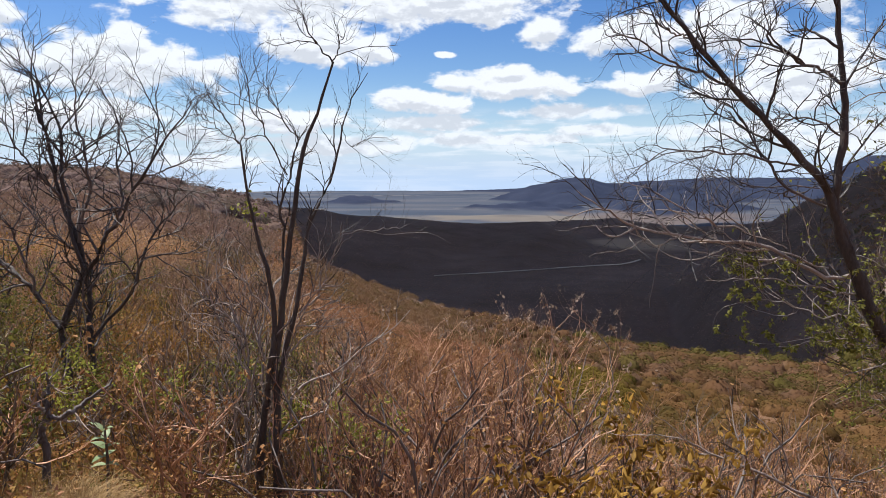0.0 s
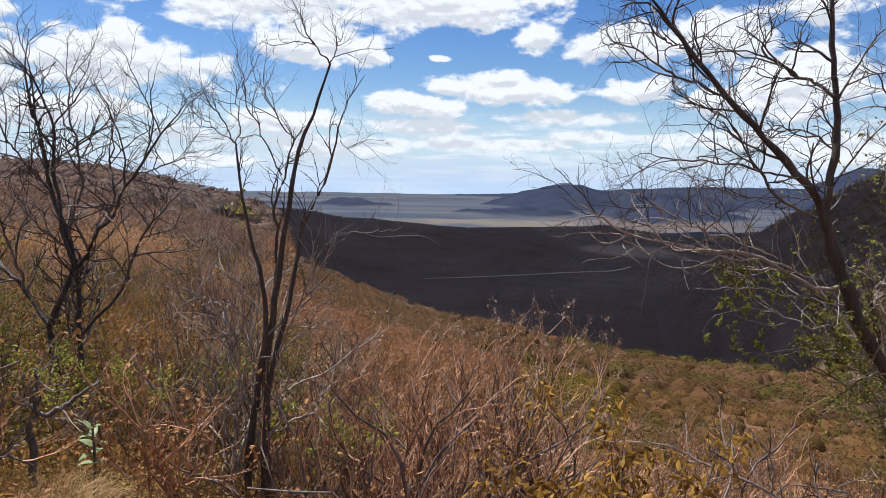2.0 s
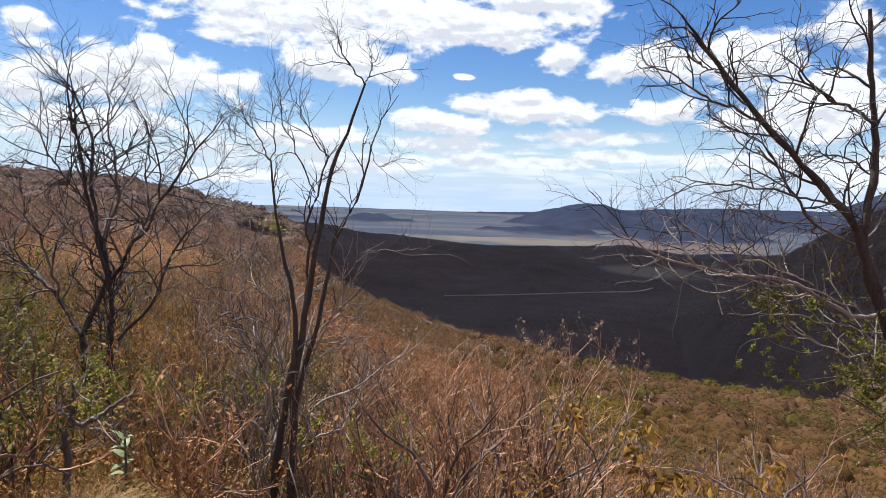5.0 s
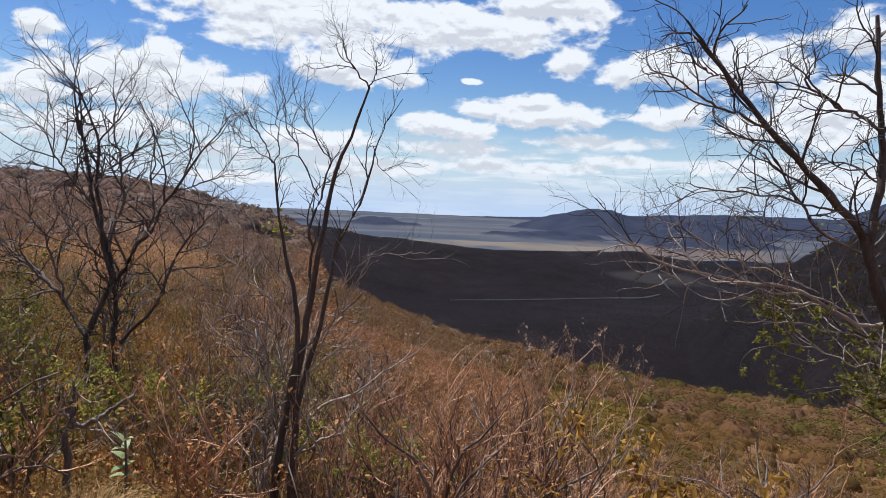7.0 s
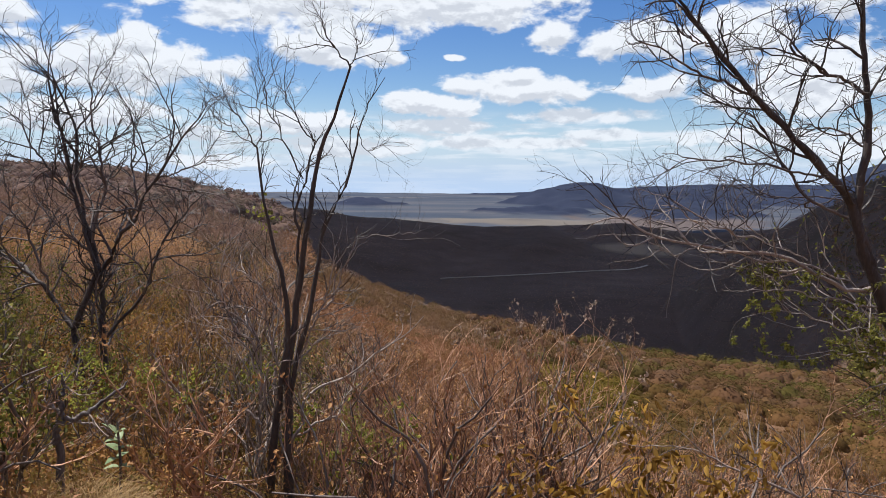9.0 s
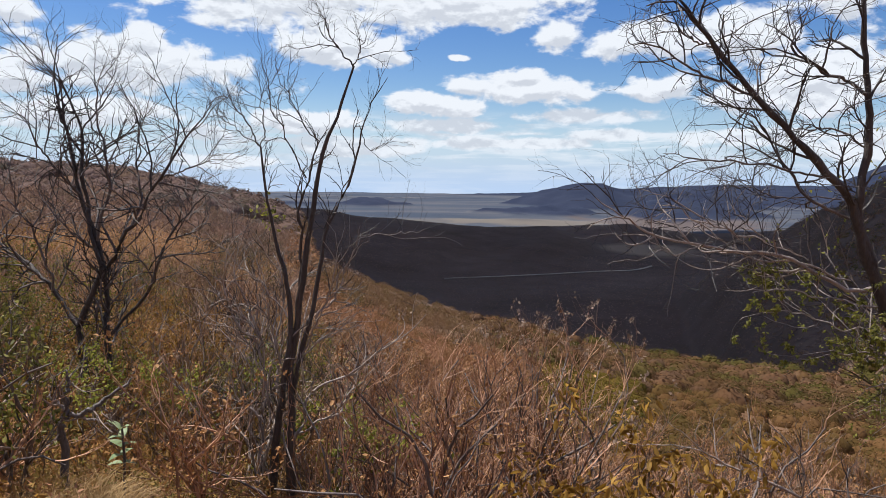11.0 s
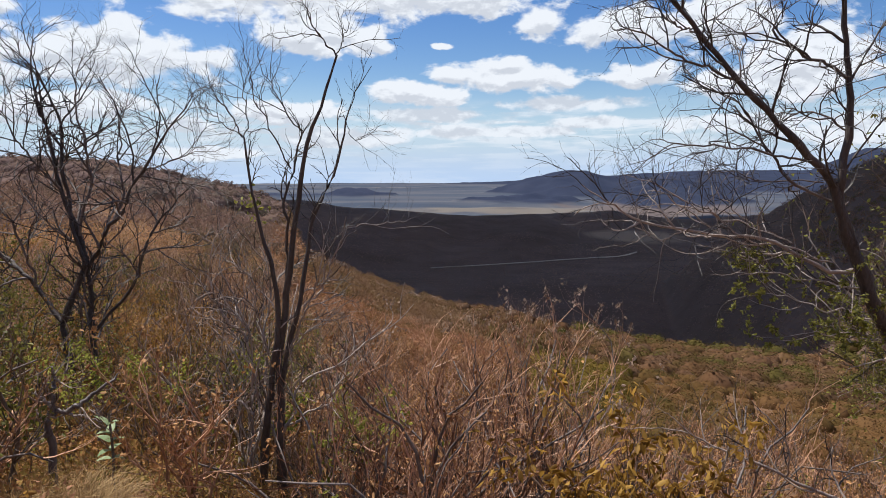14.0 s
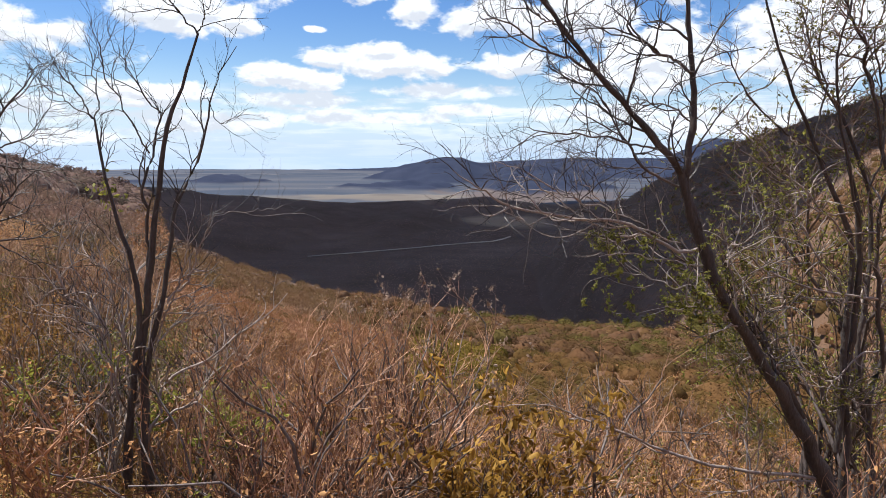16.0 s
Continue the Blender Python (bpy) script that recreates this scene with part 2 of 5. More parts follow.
scrub_slope = scrub_material("scrub_slope", ((0.055, 0.04, 0.014), (0.091, 0.057, 0.022), (0.136, 0.07, 0.035), (0.119, 0.07, 0.043), (0.13, 0.073, 0.03), (0.168, 0.101, 0.064)), 0.018, 0.09)
scrub_tan = scrub_material("scrub_tan", ((0.10, 0.078, 0.03), (0.165, 0.11, 0.05), (0.24, 0.142, 0.08), (0.215, 0.14, 0.092), (0.23, 0.145, 0.068), (0.30, 0.205, 0.14)), 0.018, 0.09)
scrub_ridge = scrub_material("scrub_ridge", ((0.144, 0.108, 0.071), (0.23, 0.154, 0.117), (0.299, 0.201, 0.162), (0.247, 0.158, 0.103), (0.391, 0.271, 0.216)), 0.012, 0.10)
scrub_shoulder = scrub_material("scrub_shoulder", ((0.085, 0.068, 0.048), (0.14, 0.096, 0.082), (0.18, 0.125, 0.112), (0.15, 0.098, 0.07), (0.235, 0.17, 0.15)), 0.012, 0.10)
scrub_brush = scrub_material("scrub_brush", ((0.176, 0.116, 0.074), (0.33, 0.215, 0.146), (0.484, 0.33, 0.241), (0.594, 0.44, 0.336)), 0.05, 0.3)
scrub_thatch = scrub_material("scrub_thatch", ((0.228, 0.162, 0.06), (0.393, 0.235, 0.11), (0.534, 0.309, 0.159), (0.627, 0.386, 0.222)), 0.05, 0.3)
scrub_herb = scrub_material("scrub_herb", ((0.13, 0.122, 0.034), (0.28, 0.185, 0.058), (0.4, 0.217, 0.082), (0.34, 0.17, 0.093)), 0.4, 2.0)
scrub_olive = scrub_material("scrub_olive", ((0.07, 0.056, 0.01), (0.118, 0.084, 0.016), (0.144, 0.097, 0.022), (0.163, 0.097, 0.034)), 0.1, 0.6)
scrub_red = scrub_material("scrub_red", ((0.174, 0.11, 0.045), (0.29, 0.157, 0.079), (0.371, 0.195, 0.115), (0.429, 0.258, 0.155)), 0.05, 0.3)
scrub_dun = scrub_material("scrub_dun", ((0.065, 0.046, 0.013), (0.103, 0.064, 0.021), (0.142, 0.075, 0.03), (0.163, 0.092, 0.041)), 0.06, 0.3)
scrub_green = scrub_material("scrub_green", ((0.056, 0.05, 0.013), (0.085, 0.07, 0.019), (0.111, 0.083, 0.027), (0.13, 0.094, 0.036)), 0.02, 0.12)
scrub_steep = scrub_material("scrub_steep", ((0.111, 0.109, 0.034), (0.207, 0.118, 0.064), (0.279, 0.156, 0.103), (0.219, 0.16, 0.051), (0.344, 0.198, 0.131)), 0.012, 0.10)
scrub_valley = scrub_material("scrub_valley", ((0.22, 0.15, 0.10), (0.25, 0.16, 0.12), (0.28, 0.18, 0.14), (0.31, 0.205, 0.155)), 0.006, 0.03, 0, 0.15)

# ---- the ground: one sheet from the camera's feet to the horizon ----
FLOOR = -115.0


def table(az, xs, ys):
    return np.interp(az, xs, ys)


def wobble(x, y, size, seed):
    """Smooth noise of about -1 to 1, from a few turned sine waves."""
    rng = np.random.default_rng(seed)
    out = np.zeros_like(x)
    for i in range(7):
        a, p, f = rng.uniform(0, 6.28), rng.uniform(0, 6.28), rng.uniform(0.6, 2.2) / size
        out += np.sin((x * np.cos(a) + y * np.sin(a)) * f * 6.28 + p + 1.3 * np.sin((x * np.sin(a) - y * np.cos(a)) * f * 4 + p * 2)) / 3.5
    return out


def ridge(az, d, dist, crest, front, back):
    """A ridge at a distance that depends on the azimuth, its crest given as an angle of height."""
    top = dist * np.tan(np.radians(crest))
    return top - np.where(d < dist, front * (dist - d), back * (d - dist))


def near_slope(az, d):
    e = table(az, (-180, -90, -60, -45, -34, -28, -22.6, -17.4, -13.2, -12, -7, -2, 6, 11, 20, 31, 45, 60, 90, 180),
              (20, 14, 4, 1.0, 0.1, 0.1, -0.8, -2.2, -3.4, -7.2, -9.3, -11.4, -13.0, -14.2, -14.8, -14.9, -15, -14, 4, 20))
    far = table(az, (-180, -60, -34, -13.2, -12, -2, 11, 31, 60, 180), (200, 300, 420, 380, 330, 250, 220, 210, 160, 200))
    end = far * np.tan(np.radians(e))
    u = np.clip((d - 1.6) / (far - 1.6), 0, 1)
    z = -1.6 + (end + 1.6) * u ** 0.92
    z -= 1.75 * (1 - np.exp(-np.clip(d - 1.6, 0, None) / 3.2)) * np.exp(-d / 90) * table(az, (-180, -110, -60, 70, 120, 180), (0, 0.2, 1, 1, 0.2, 0))
    z += 0.5 * np.exp(-((az + 33) / 8) ** 2 - ((d - 4.4) / 1.3) ** 2)
    return np.where(d > far, end - 0.5 * (d - far), z)


def ground_height(x, y):
    az, d = np.degrees(np.arctan2(x, y)), np.hypot(x, y)
    z = np.full_like(x, FLOOR) + 3.0 * wobble(x, y, 500, 5)
    rough = np.clip((d - 20) / 300, 0, 1)
    near = near_slope(az, d) + rough * (2.6 * wobble(x, y, 75, 11) + 1.2 * wobble(x, y, 30, 13))
    right = ridge(az, d, table(az, (15, 20, 30, 45, 60, 90), (800, 620, 500, 400, 330, 260)),
                  table(az, (9, 14, 17.3, 18.6, 20.2, 22.8, 25, 28.9, 32.5, 36.1, 40.6, 44.6, 60, 90, 120, 180), (-20, -14, -10.2, -9.6, -8.4, -6.2, -4.2, -1.9, 0.2, 1.7, 3.2, 4.7, 10, 14, 10, -20)), 0.2, 0.3)
    right -= 90 * np.exp(-d / 45)
    right += rough * 3.0 * wobble(x, y, 110, 23)
    # the wooded ridge ends in a spur, with an open hollow and another ridge behind it
    middle = ridge(az, d, 1150 + 60 * wobble(x, y, 900, 3), table(az, (-60, -30, -10.6, -8.9, -6, -2.4, 0.5, 2.9, 8.2, 10.5, 12.3, 14, 15.8, 17, 25), (0.5, -1.5, -2.88, -3.28, -3.53, -3.75, -4.13, -4.24, -3.95, -4.69, -5.34, -6.26, -7.0, -9, -12)), 0.11, 0.09)
    behind = ridge(az, d, 1440, table(az, (-5, 2, 6, 8.2, 11.7, 14.8, 16.4, 18.3, 22, 26, 40), (-5.5, -4.6, -4.1, -3.95, -3.77, -3.7, -3.86, -4.05, -4.1, -3.7, -3.5)), 0.12, 0.1)
    middle = np.maximum(middle + 3.0 * wobble(x, y, 260, 8), behind + 2.0 * wobble(x, y, 200, 9))
    z = np.maximum(np.maximum(z, middle), np.maximum(near, right))
    # far hills: a flat-topped one, a small one, wooded foothills, and a range towards the horizon
    mesa = ridge(az, d, 3000, table(az, (-1, 1.1, 2.3, 4.0, 6.6, 8.1, 9.3, 9.9, 10.9, 12.7, 13.1, 13.6, 14.9, 16, 17.1, 18.4, 20.3, 22.4, 26), (-3.0, -2.9, -2.5, -1.97, -1.16, -0.8, -0.5, -0.25, -0.17, -0.21, -0.4, -0.58, -0.8, -0.72, -0.57, -0.75, -0.92, -1.1, -2.0)), 0.22, 0.25)
    small = ridge(az, d, 2700, table(az, (-20, -14, -11, -10, -8.9, -7.6, -6.3, -5.4, -4.2, -3, -2.1, -1), (-2.2, -2.1, -2.25, -2.14, -1.87, -1.67, -1.82, -2.05, -2.17, -2.58, -2.86, -3.1)), 0.15, 0.2)
    low = ridge(az, d, 2350, table(az, (12, 14.7, 15.5, 17.1, 18.7, 20.8, 22.4, 26), (-3.0, -2.07, -1.75, -1.45, -1.28, -1.7, -1.8, -2.6)), 0.12, 0.2)
    foot = ridge(az, d, 2250, table(az, (-9, -5, -2.4, 0.5, 2, 5.8, 9.9, 11.6, 13.3), (-3.3, -2.95, -3.1, -2.85, -2.7, -2.38, -2.25, -2.55, -2.95)), 0.1, 0.16)
    blue = ridge(az, d, 3600, table(az, (25, 28, 29.5, 31.6, 32.8, 34.1, 35.3, 38, 60), (-1.7, -0.8, 0.0, 0.95, 1.5, 1.43, 1.0, 0.9, 1.5)), 0.3, 0.3)
    line = ridge(az, d, 4500, table(az, (-60, -5, 1, 6, 13, 20, 24, 60), (-1.6, -1.5, -1.34, -1.15, -0.75, -0.3, -0.2, 0.0)), 0.1, 0.1)
    step = ridge(az, d, 3900, table(az, (-60, -14, -4, 3, 10, 18, 23, 30, 60), (-1.9, -1.85, -1.75, -1.66, -1.5, -0.75, -0.62, -0.6, -0.6)), 0.12, 0.1)
    jag = 3.5 * wobble(x, y, 260, 31) + 2.5 * wobble(x, y, 95, 37) + 1.5 * wobble(x, y, 45, 39)
    far = np.maximum(np.maximum(np.maximum(mesa, small), np.maximum(low, foot)) + jag, np.maximum(np.maximum(blue, line), step) + 0.6 * jag)
    return np.maximum(z, np.where(d > 1600, far, -1000))


def set_mesh(name, verts, faces, smooth=False):
    """A mesh from arrays: verts (n, 3), faces a list of (m, 3) or (m, 4) index arrays."""
    me = bpy.data.meshes.new(name)
    loops = np.concatenate([f.ravel() for f in faces]).astype(np.int32)
    sizes = np.concatenate([np.full(len(f), f.shape[1]) for f in faces])
    starts = np.concatenate([[0], np.cumsum(sizes)[:-1]]).astype(np.int32)
    me.vertices.add(len(verts))
    me.vertices.foreach_set("co", np.ascontiguousarray(verts, dtype=np.float32).ravel())
    me.loops.add(len(loops))
    me.loops.foreach_set("vertex_index", loops)
    me.polygons.add(len(sizes))
    me.polygons.foreach_set("loop_start", starts)
    me.polygons.foreach_set("use_smooth", np.full(len(sizes), smooth))
    me.update(calc_edges=True)
    return me


def mesh_object(name, me, mat, parent=None, label=""):
    ob = new(name, me)
    if mat:
        me.materials.append(mat)
    if parent:
        ob.parent = parent
    return tagged(ob, label)


def grid_faces(rows, cols, wrap):
    i, j = np.meshgrid(np.arange(rows - 1), np.arange(cols if wrap else cols - 1), indexing="ij")
    k = (j + 1) % cols
    return np.stack([i * cols + j, i * cols + k, (i + 1) * cols + k, (i + 1) * cols + j], -1).reshape(-1, 4)


def build_ground():
    az = np.radians(np.concatenate([np.arange(-58, 66, 0.42), np.arange(66, 302, 4.0)]))
    rings = np.concatenate([[0.02], np.geomspace(0.6, 1500, 190), np.linspace(1525, 4900, 135)])
    d, a = np.meshgrid(rings, az, indexing="ij")
    x, y = d * np.sin(a), d * np.cos(a)
    z = ground_height(x, y)
    f = grid_faces(len(rings), len(az), True)[:, ::-1]
    me = set_mesh("ground", np.stack([x, y, z], -1).reshape(-1, 3), [f], True)
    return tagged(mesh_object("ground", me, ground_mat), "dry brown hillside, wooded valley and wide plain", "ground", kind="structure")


def ground_material():
    m = scrub_material("ground", ((0.09, 0.062, 0.042), (0.115, 0.076, 0.056), (0.135, 0.09, 0.068), (0.165, 0.11, 0.083)), 0.004, 0.03, 0.6, 0)
    t = m.node_tree
    b = t.nodes["Principled BSDF"]
    old = b.inputs["Base Color"].links[0].from_socket
    co = t.nodes.new("ShaderNodeTexCoord")
    ln = t.nodes.new("ShaderNodeVectorMath")
    ln.operation = "LENGTH"
    t.links.new(co.outputs["Object"], ln.inputs[0])
    # leaf litter close by, open fields on the plain in haze-blue tones
    n1 = t.nodes.new("ShaderNodeTexNoise")
    n1.inputs["Scale"].default_value, n1.inputs["Detail"].default_value = 9.0, 8
    t.links.new(co.outputs["Object"], n1.inputs["Vector"])
    lit = t.nodes.new("ShaderNodeMix")
    lit.data_type = "RGBA"
    t.links.new(n1.outputs["Fac"], lit.inputs[0])
    lit.inputs[6].default_value, lit.inputs[7].default_value = (0.05, 0.028, 0.016, 1), (0.24, 0.135, 0.075, 1)
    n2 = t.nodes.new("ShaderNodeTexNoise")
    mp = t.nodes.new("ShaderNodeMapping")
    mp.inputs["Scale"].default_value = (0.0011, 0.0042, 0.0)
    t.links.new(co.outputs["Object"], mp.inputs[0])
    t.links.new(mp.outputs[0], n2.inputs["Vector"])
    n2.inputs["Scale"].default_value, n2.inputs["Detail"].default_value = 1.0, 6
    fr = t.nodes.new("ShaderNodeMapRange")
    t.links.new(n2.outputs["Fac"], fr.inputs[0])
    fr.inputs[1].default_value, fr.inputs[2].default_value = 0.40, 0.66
    hazy_fld = t.nodes.new("ShaderNodeMix")
    hazy_fld.data_type = "RGBA"
    t.links.new(fr.outputs[0], hazy_fld.inputs[0])
    # the haze over the plain is put into its base colour as blue
    hazy_fld.inputs[6].default_value = (0.042, 0.054, 0.078, 1)
    hazy_fld.inputs[7].default_value = (0.092, 0.093, 0.104, 1)
    # a strip of open pale fields behind the wooded ridge, and a dry hollow beside its spur
    ragged = t.nodes.new("ShaderNodeTexNoise")
    ragged.inputs["Scale"].default_value, ragged.inputs["Detail"].default_value = 0.006, 5
    t.links.new(co.outputs["Object"], ragged.inputs["Vector"])

    def clearing(cx, cy, rx, ry, under, colour):
        v = t.nodes.new("ShaderNodeVectorMath")
        v.operation = "MULTIPLY_ADD"
        t.links.new(co.outputs["Object"], v.inputs[0])
        v.inputs[1].default_value, v.inputs[2].default_value = (1 / rx, 1 / ry, 0), (-cx / rx, -cy / ry, 0)
        far_in = t.nodes.new("ShaderNodeVectorMath")
        far_in.operation = "LENGTH"
        t.links.new(v.outputs[0], far_in.inputs[0])
        edge = t.nodes.new("ShaderNodeMath")
        edge.operation = "MULTIPLY_ADD"
        t.links.new(ragged.outputs["Fac"], edge.inputs[0])
        edge.inputs[1].default_value = 1.5
        t.links.new(far_in.outputs["Value"], edge.inputs[2])
        ins = t.nodes.new("ShaderNodeMapRange")
        t.links.new(edge.outputs[0], ins.inputs[0])
        for i, value in enumerate((1.5, 1.85, 1, 0)):
            ins.inputs[i + 1].default_value = value
        m2 = t.nodes.new("ShaderNodeMix")
        m2.data_type = "RGBA"
        t.links.new(ins.outputs[0], m2.inputs[0])
        t.links.new(under, m2.inputs[6])
        m2.inputs[7].default_value = (*colour, 1)
        return m2.outputs[2]

    open_plain = clearing(220, 1790, 340, 150, hazy_fld.outputs[2], (0.132, 0.117, 0.104))
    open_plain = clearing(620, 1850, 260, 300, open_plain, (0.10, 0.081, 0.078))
    old = clearing(318, 1090, 80, 110, old, (0.27, 0.195, 0.13))
    sz = t.nodes.new("ShaderNodeSeparateXYZ")
    t.links.new(co.outputs["Object"], sz.inputs[0])
    flat = t.nodes.new("ShaderNodeMapRange")
    t.links.new(sz.outputs[2], flat.inputs[0])
    for i, v in enumerate((FLOOR + 3, FLOOR + 9, 1, 0)):
        flat.inputs[i + 1].default_value = v
    far = t.nodes.new("ShaderNodeMapRange")
    t.links.new(ln.outputs["Value"], far.inputs[0])
    far.inputs[1].default_value, far.inputs[2].default_value = 1480, 1600
    both = t.nodes.new("ShaderNodeMath")
    both.operation = "MULTIPLY"
    t.links.new(flat.outputs[0], both.inputs[0])
    t.links.new(far.outputs[0], both.inputs[1])
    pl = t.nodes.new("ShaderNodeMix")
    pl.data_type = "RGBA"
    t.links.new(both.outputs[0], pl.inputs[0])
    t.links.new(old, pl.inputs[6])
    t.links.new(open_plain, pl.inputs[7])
    # with distance the ground goes over to a blue tone holding the haze
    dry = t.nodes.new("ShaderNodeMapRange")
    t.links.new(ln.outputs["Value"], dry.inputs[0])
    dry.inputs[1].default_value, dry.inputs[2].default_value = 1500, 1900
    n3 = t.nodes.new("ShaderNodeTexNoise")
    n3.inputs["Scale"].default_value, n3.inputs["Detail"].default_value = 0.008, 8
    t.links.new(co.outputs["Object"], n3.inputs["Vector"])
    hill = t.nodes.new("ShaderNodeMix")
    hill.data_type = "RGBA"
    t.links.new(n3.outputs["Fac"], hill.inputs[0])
    # far hills: haze painted in as a dark blue base colour
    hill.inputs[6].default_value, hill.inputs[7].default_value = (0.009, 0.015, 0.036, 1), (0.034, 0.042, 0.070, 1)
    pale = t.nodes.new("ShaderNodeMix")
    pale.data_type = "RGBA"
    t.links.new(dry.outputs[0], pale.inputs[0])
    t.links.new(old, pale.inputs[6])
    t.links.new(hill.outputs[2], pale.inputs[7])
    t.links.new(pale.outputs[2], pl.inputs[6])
    near = t.nodes.new("ShaderNodeMapRange")
    t.links.new(ln.outputs["Value"], near.inputs[0])
    near.inputs[1].default_value, near.inputs[2].default_value = 60, 250
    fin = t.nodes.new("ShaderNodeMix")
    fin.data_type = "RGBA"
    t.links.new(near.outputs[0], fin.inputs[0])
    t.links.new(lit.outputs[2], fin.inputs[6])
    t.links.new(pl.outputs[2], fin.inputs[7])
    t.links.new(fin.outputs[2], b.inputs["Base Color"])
    return m


ground_mat = ground_material()
build_ground()


# the cumulus that stands over the valley and shades it
def build_cloud(name, cx, cy, rx, ry, base, seed, label):
    rng = np.random.default_rng(seed)
    # footprint shifted towards the sun, so that its shadow falls on the given stretch
    run = (base - FLOOR) / math.tan(radians(SUN_EL))
    ox, oy = cx + run * math.sin(radians(SUN_AZ)), cy + run * math.cos(radians(SUN_AZ))
    n_a, n_r = 96, 24
    a, r = np.meshgrid(np.linspace(0, 2 * np.pi, n_a, endpoint=False), np.linspace(0.001, 1, n_r), indexing="ij")
    edge = 1 + 0.03 * np.sin(3 * a + 1) + 0.02 * np.sin(7 * a + seed) + 0.02 * np.sin(13 * a) + 0.015 * np.sin(23 * a)
    x, y = ox + rx * r * edge * np.cos(a), oy + ry * r * edge * np.sin(a)
    heap = np.sqrt(np.clip(1 - r ** 2.5, 0, 1)) * 160 * (1 + 0.35 * wobble(x, y, 420, seed) + 0.2 * wobble(x, y, 160, seed + 1))
    top = np.stack([x, y, base + heap], -1).reshape(-1, 3)
    low = np.stack([x, y, base - 18 * np.sqrt(np.clip(1 - r ** 4, 0, 1)) + 4 * wobble(x, y, 200, seed) * (1 - r)], -1).reshape(-1, 3)
    f = grid_faces(n_a, n_r, False)
    wrap = np.stack([np.full(n_r - 1, n_a - 1) * n_r + np.arange(n_r - 1), np.full(n_r - 1, n_a - 1) * n_r + np.arange(1, n_r), np.arange(1, n_r), np.arange(n_r - 1)], -1)
    f = np.concatenate([f, wrap])
    me = set_mesh(name, np.concatenate([top, low]), [f, f[:, ::-1] + len(top)], True)
    return tagged(mesh_object(name, me, cloud_white), label, "cloud", kind="structure")


build_cloud("cloud", 330, 930, 770, 680, 700, 4, "heaped white cumulus cloud above the dark valley")
# added out of view to darken the steep hillside on the right
build_cloud("cloud", 245, 275, 175, 105, 700, 15, "added white cumulus cloud out of view that shades the hillside")


# the dirt road along the foot of the wooded ridge
def build_road():
    pts = []
    for az, d in zip(np.linspace(-0.8, 16.8, 60), np.interp(np.linspace(-0.8, 16.8, 60), (-0.8, 0.7, 4.2, 8.4, 11.8, 15.2, 16.1, 16.8), (757, 768, 788, 815, 845, 880, 902, 930))):
        pts.append((d * math.sin(radians(az)), d * math.cos(radians(az))))
    p = np.array(pts)
    t = np.gradient(p, axis=0)
    t /= np.linalg.norm(t, axis=1, keepdims=True)
    side = np.stack([-t[:, 1], t[:, 0]], -1)
    width = np.interp(np.arange(60), (0, 12, 59), (0.35, 0.8, 1.5)) + 0.35 * np.sin(np.arange(60) * 0.9) * np.sin(np.arange(60) * 0.37 + 1)
    cols = []
    for k, lift in ((-1, 0.6), (-0.7, 1.5), (0.7, 1.5), (1, 0.6)):
        q = p + side * (k * width)[:, None]
        cols.append(np.column_stack([q, ground_height(p[:, 0], p[:, 1]) + lift]))
    v = np.stack(cols, 1).reshape(-1, 3)
    me = set_mesh("road", v, [grid_faces(60, 4, False)], True)
    tagged(mesh_object("road", me, dirt), "pale unpaved road along the foot of a wooded ridge", "road", kind="structure")


build_road()

# ---- plants ----


def resample(points, radii, k):
    """A smooth line of k points through the given ones (Catmull-Rom), with its radii."""
    p = np.array(points, float)
    q = np.concatenate([[2 * p[0] - p[1]], p, [2 * p[-1] - p[-2]]])
    u = np.linspace(0, len(p) - 1 - 1e-6, k)
    i = u.astype(int)
    f = (u - i)[:, None]
    a, b, c, d = q[i], q[i + 1], q[i + 2], q[i + 3]
    out = 0.5 * (2 * b + (c - a) * f + (2 * a - 5 * b + 4 * c - d) * f ** 2 + (3 * b - a - 3 * c + d) * f ** 3)
    return out, np.interp(np.linspace(0, 1, k), np.linspace(0, 1, len(radii)), radii)


def tubes(P, R, sides):
    """Tapered tubes round polylines. P (n, k, 3), R (n, k). Returns verts and quads."""
    n, k, _ = P.shape
    T = np.gradient(P, axis=1)
    T /= np.linalg.norm(T, axis=2, keepdims=True) + 1e-9
    ref = np.where(np.abs(T[..., 2:3]) > 0.9, np.array([1.0, 0, 0]), np.array([0, 0, 1.0]))
    U = np.cross(T, ref)
    U /= np.linalg.norm(U, axis=2, keepdims=True) + 1e-9
    V = np.cross(T, U)
    a = np.linspace(0, 2 * np.pi, sides, endpoint=False)
    ring = P[:, :, None] + R[:, :, None, None] * (np.cos(a)[:, None] * U[:, :, None] + np.sin(a)[:, None] * V[:, :, None])
    f = grid_faces(k, sides, True)
    faces = (f[None] + (np.arange(n) * k * sides)[:, None, None]).reshape(-1, 4)
    return ring.reshape(-1, 3), faces


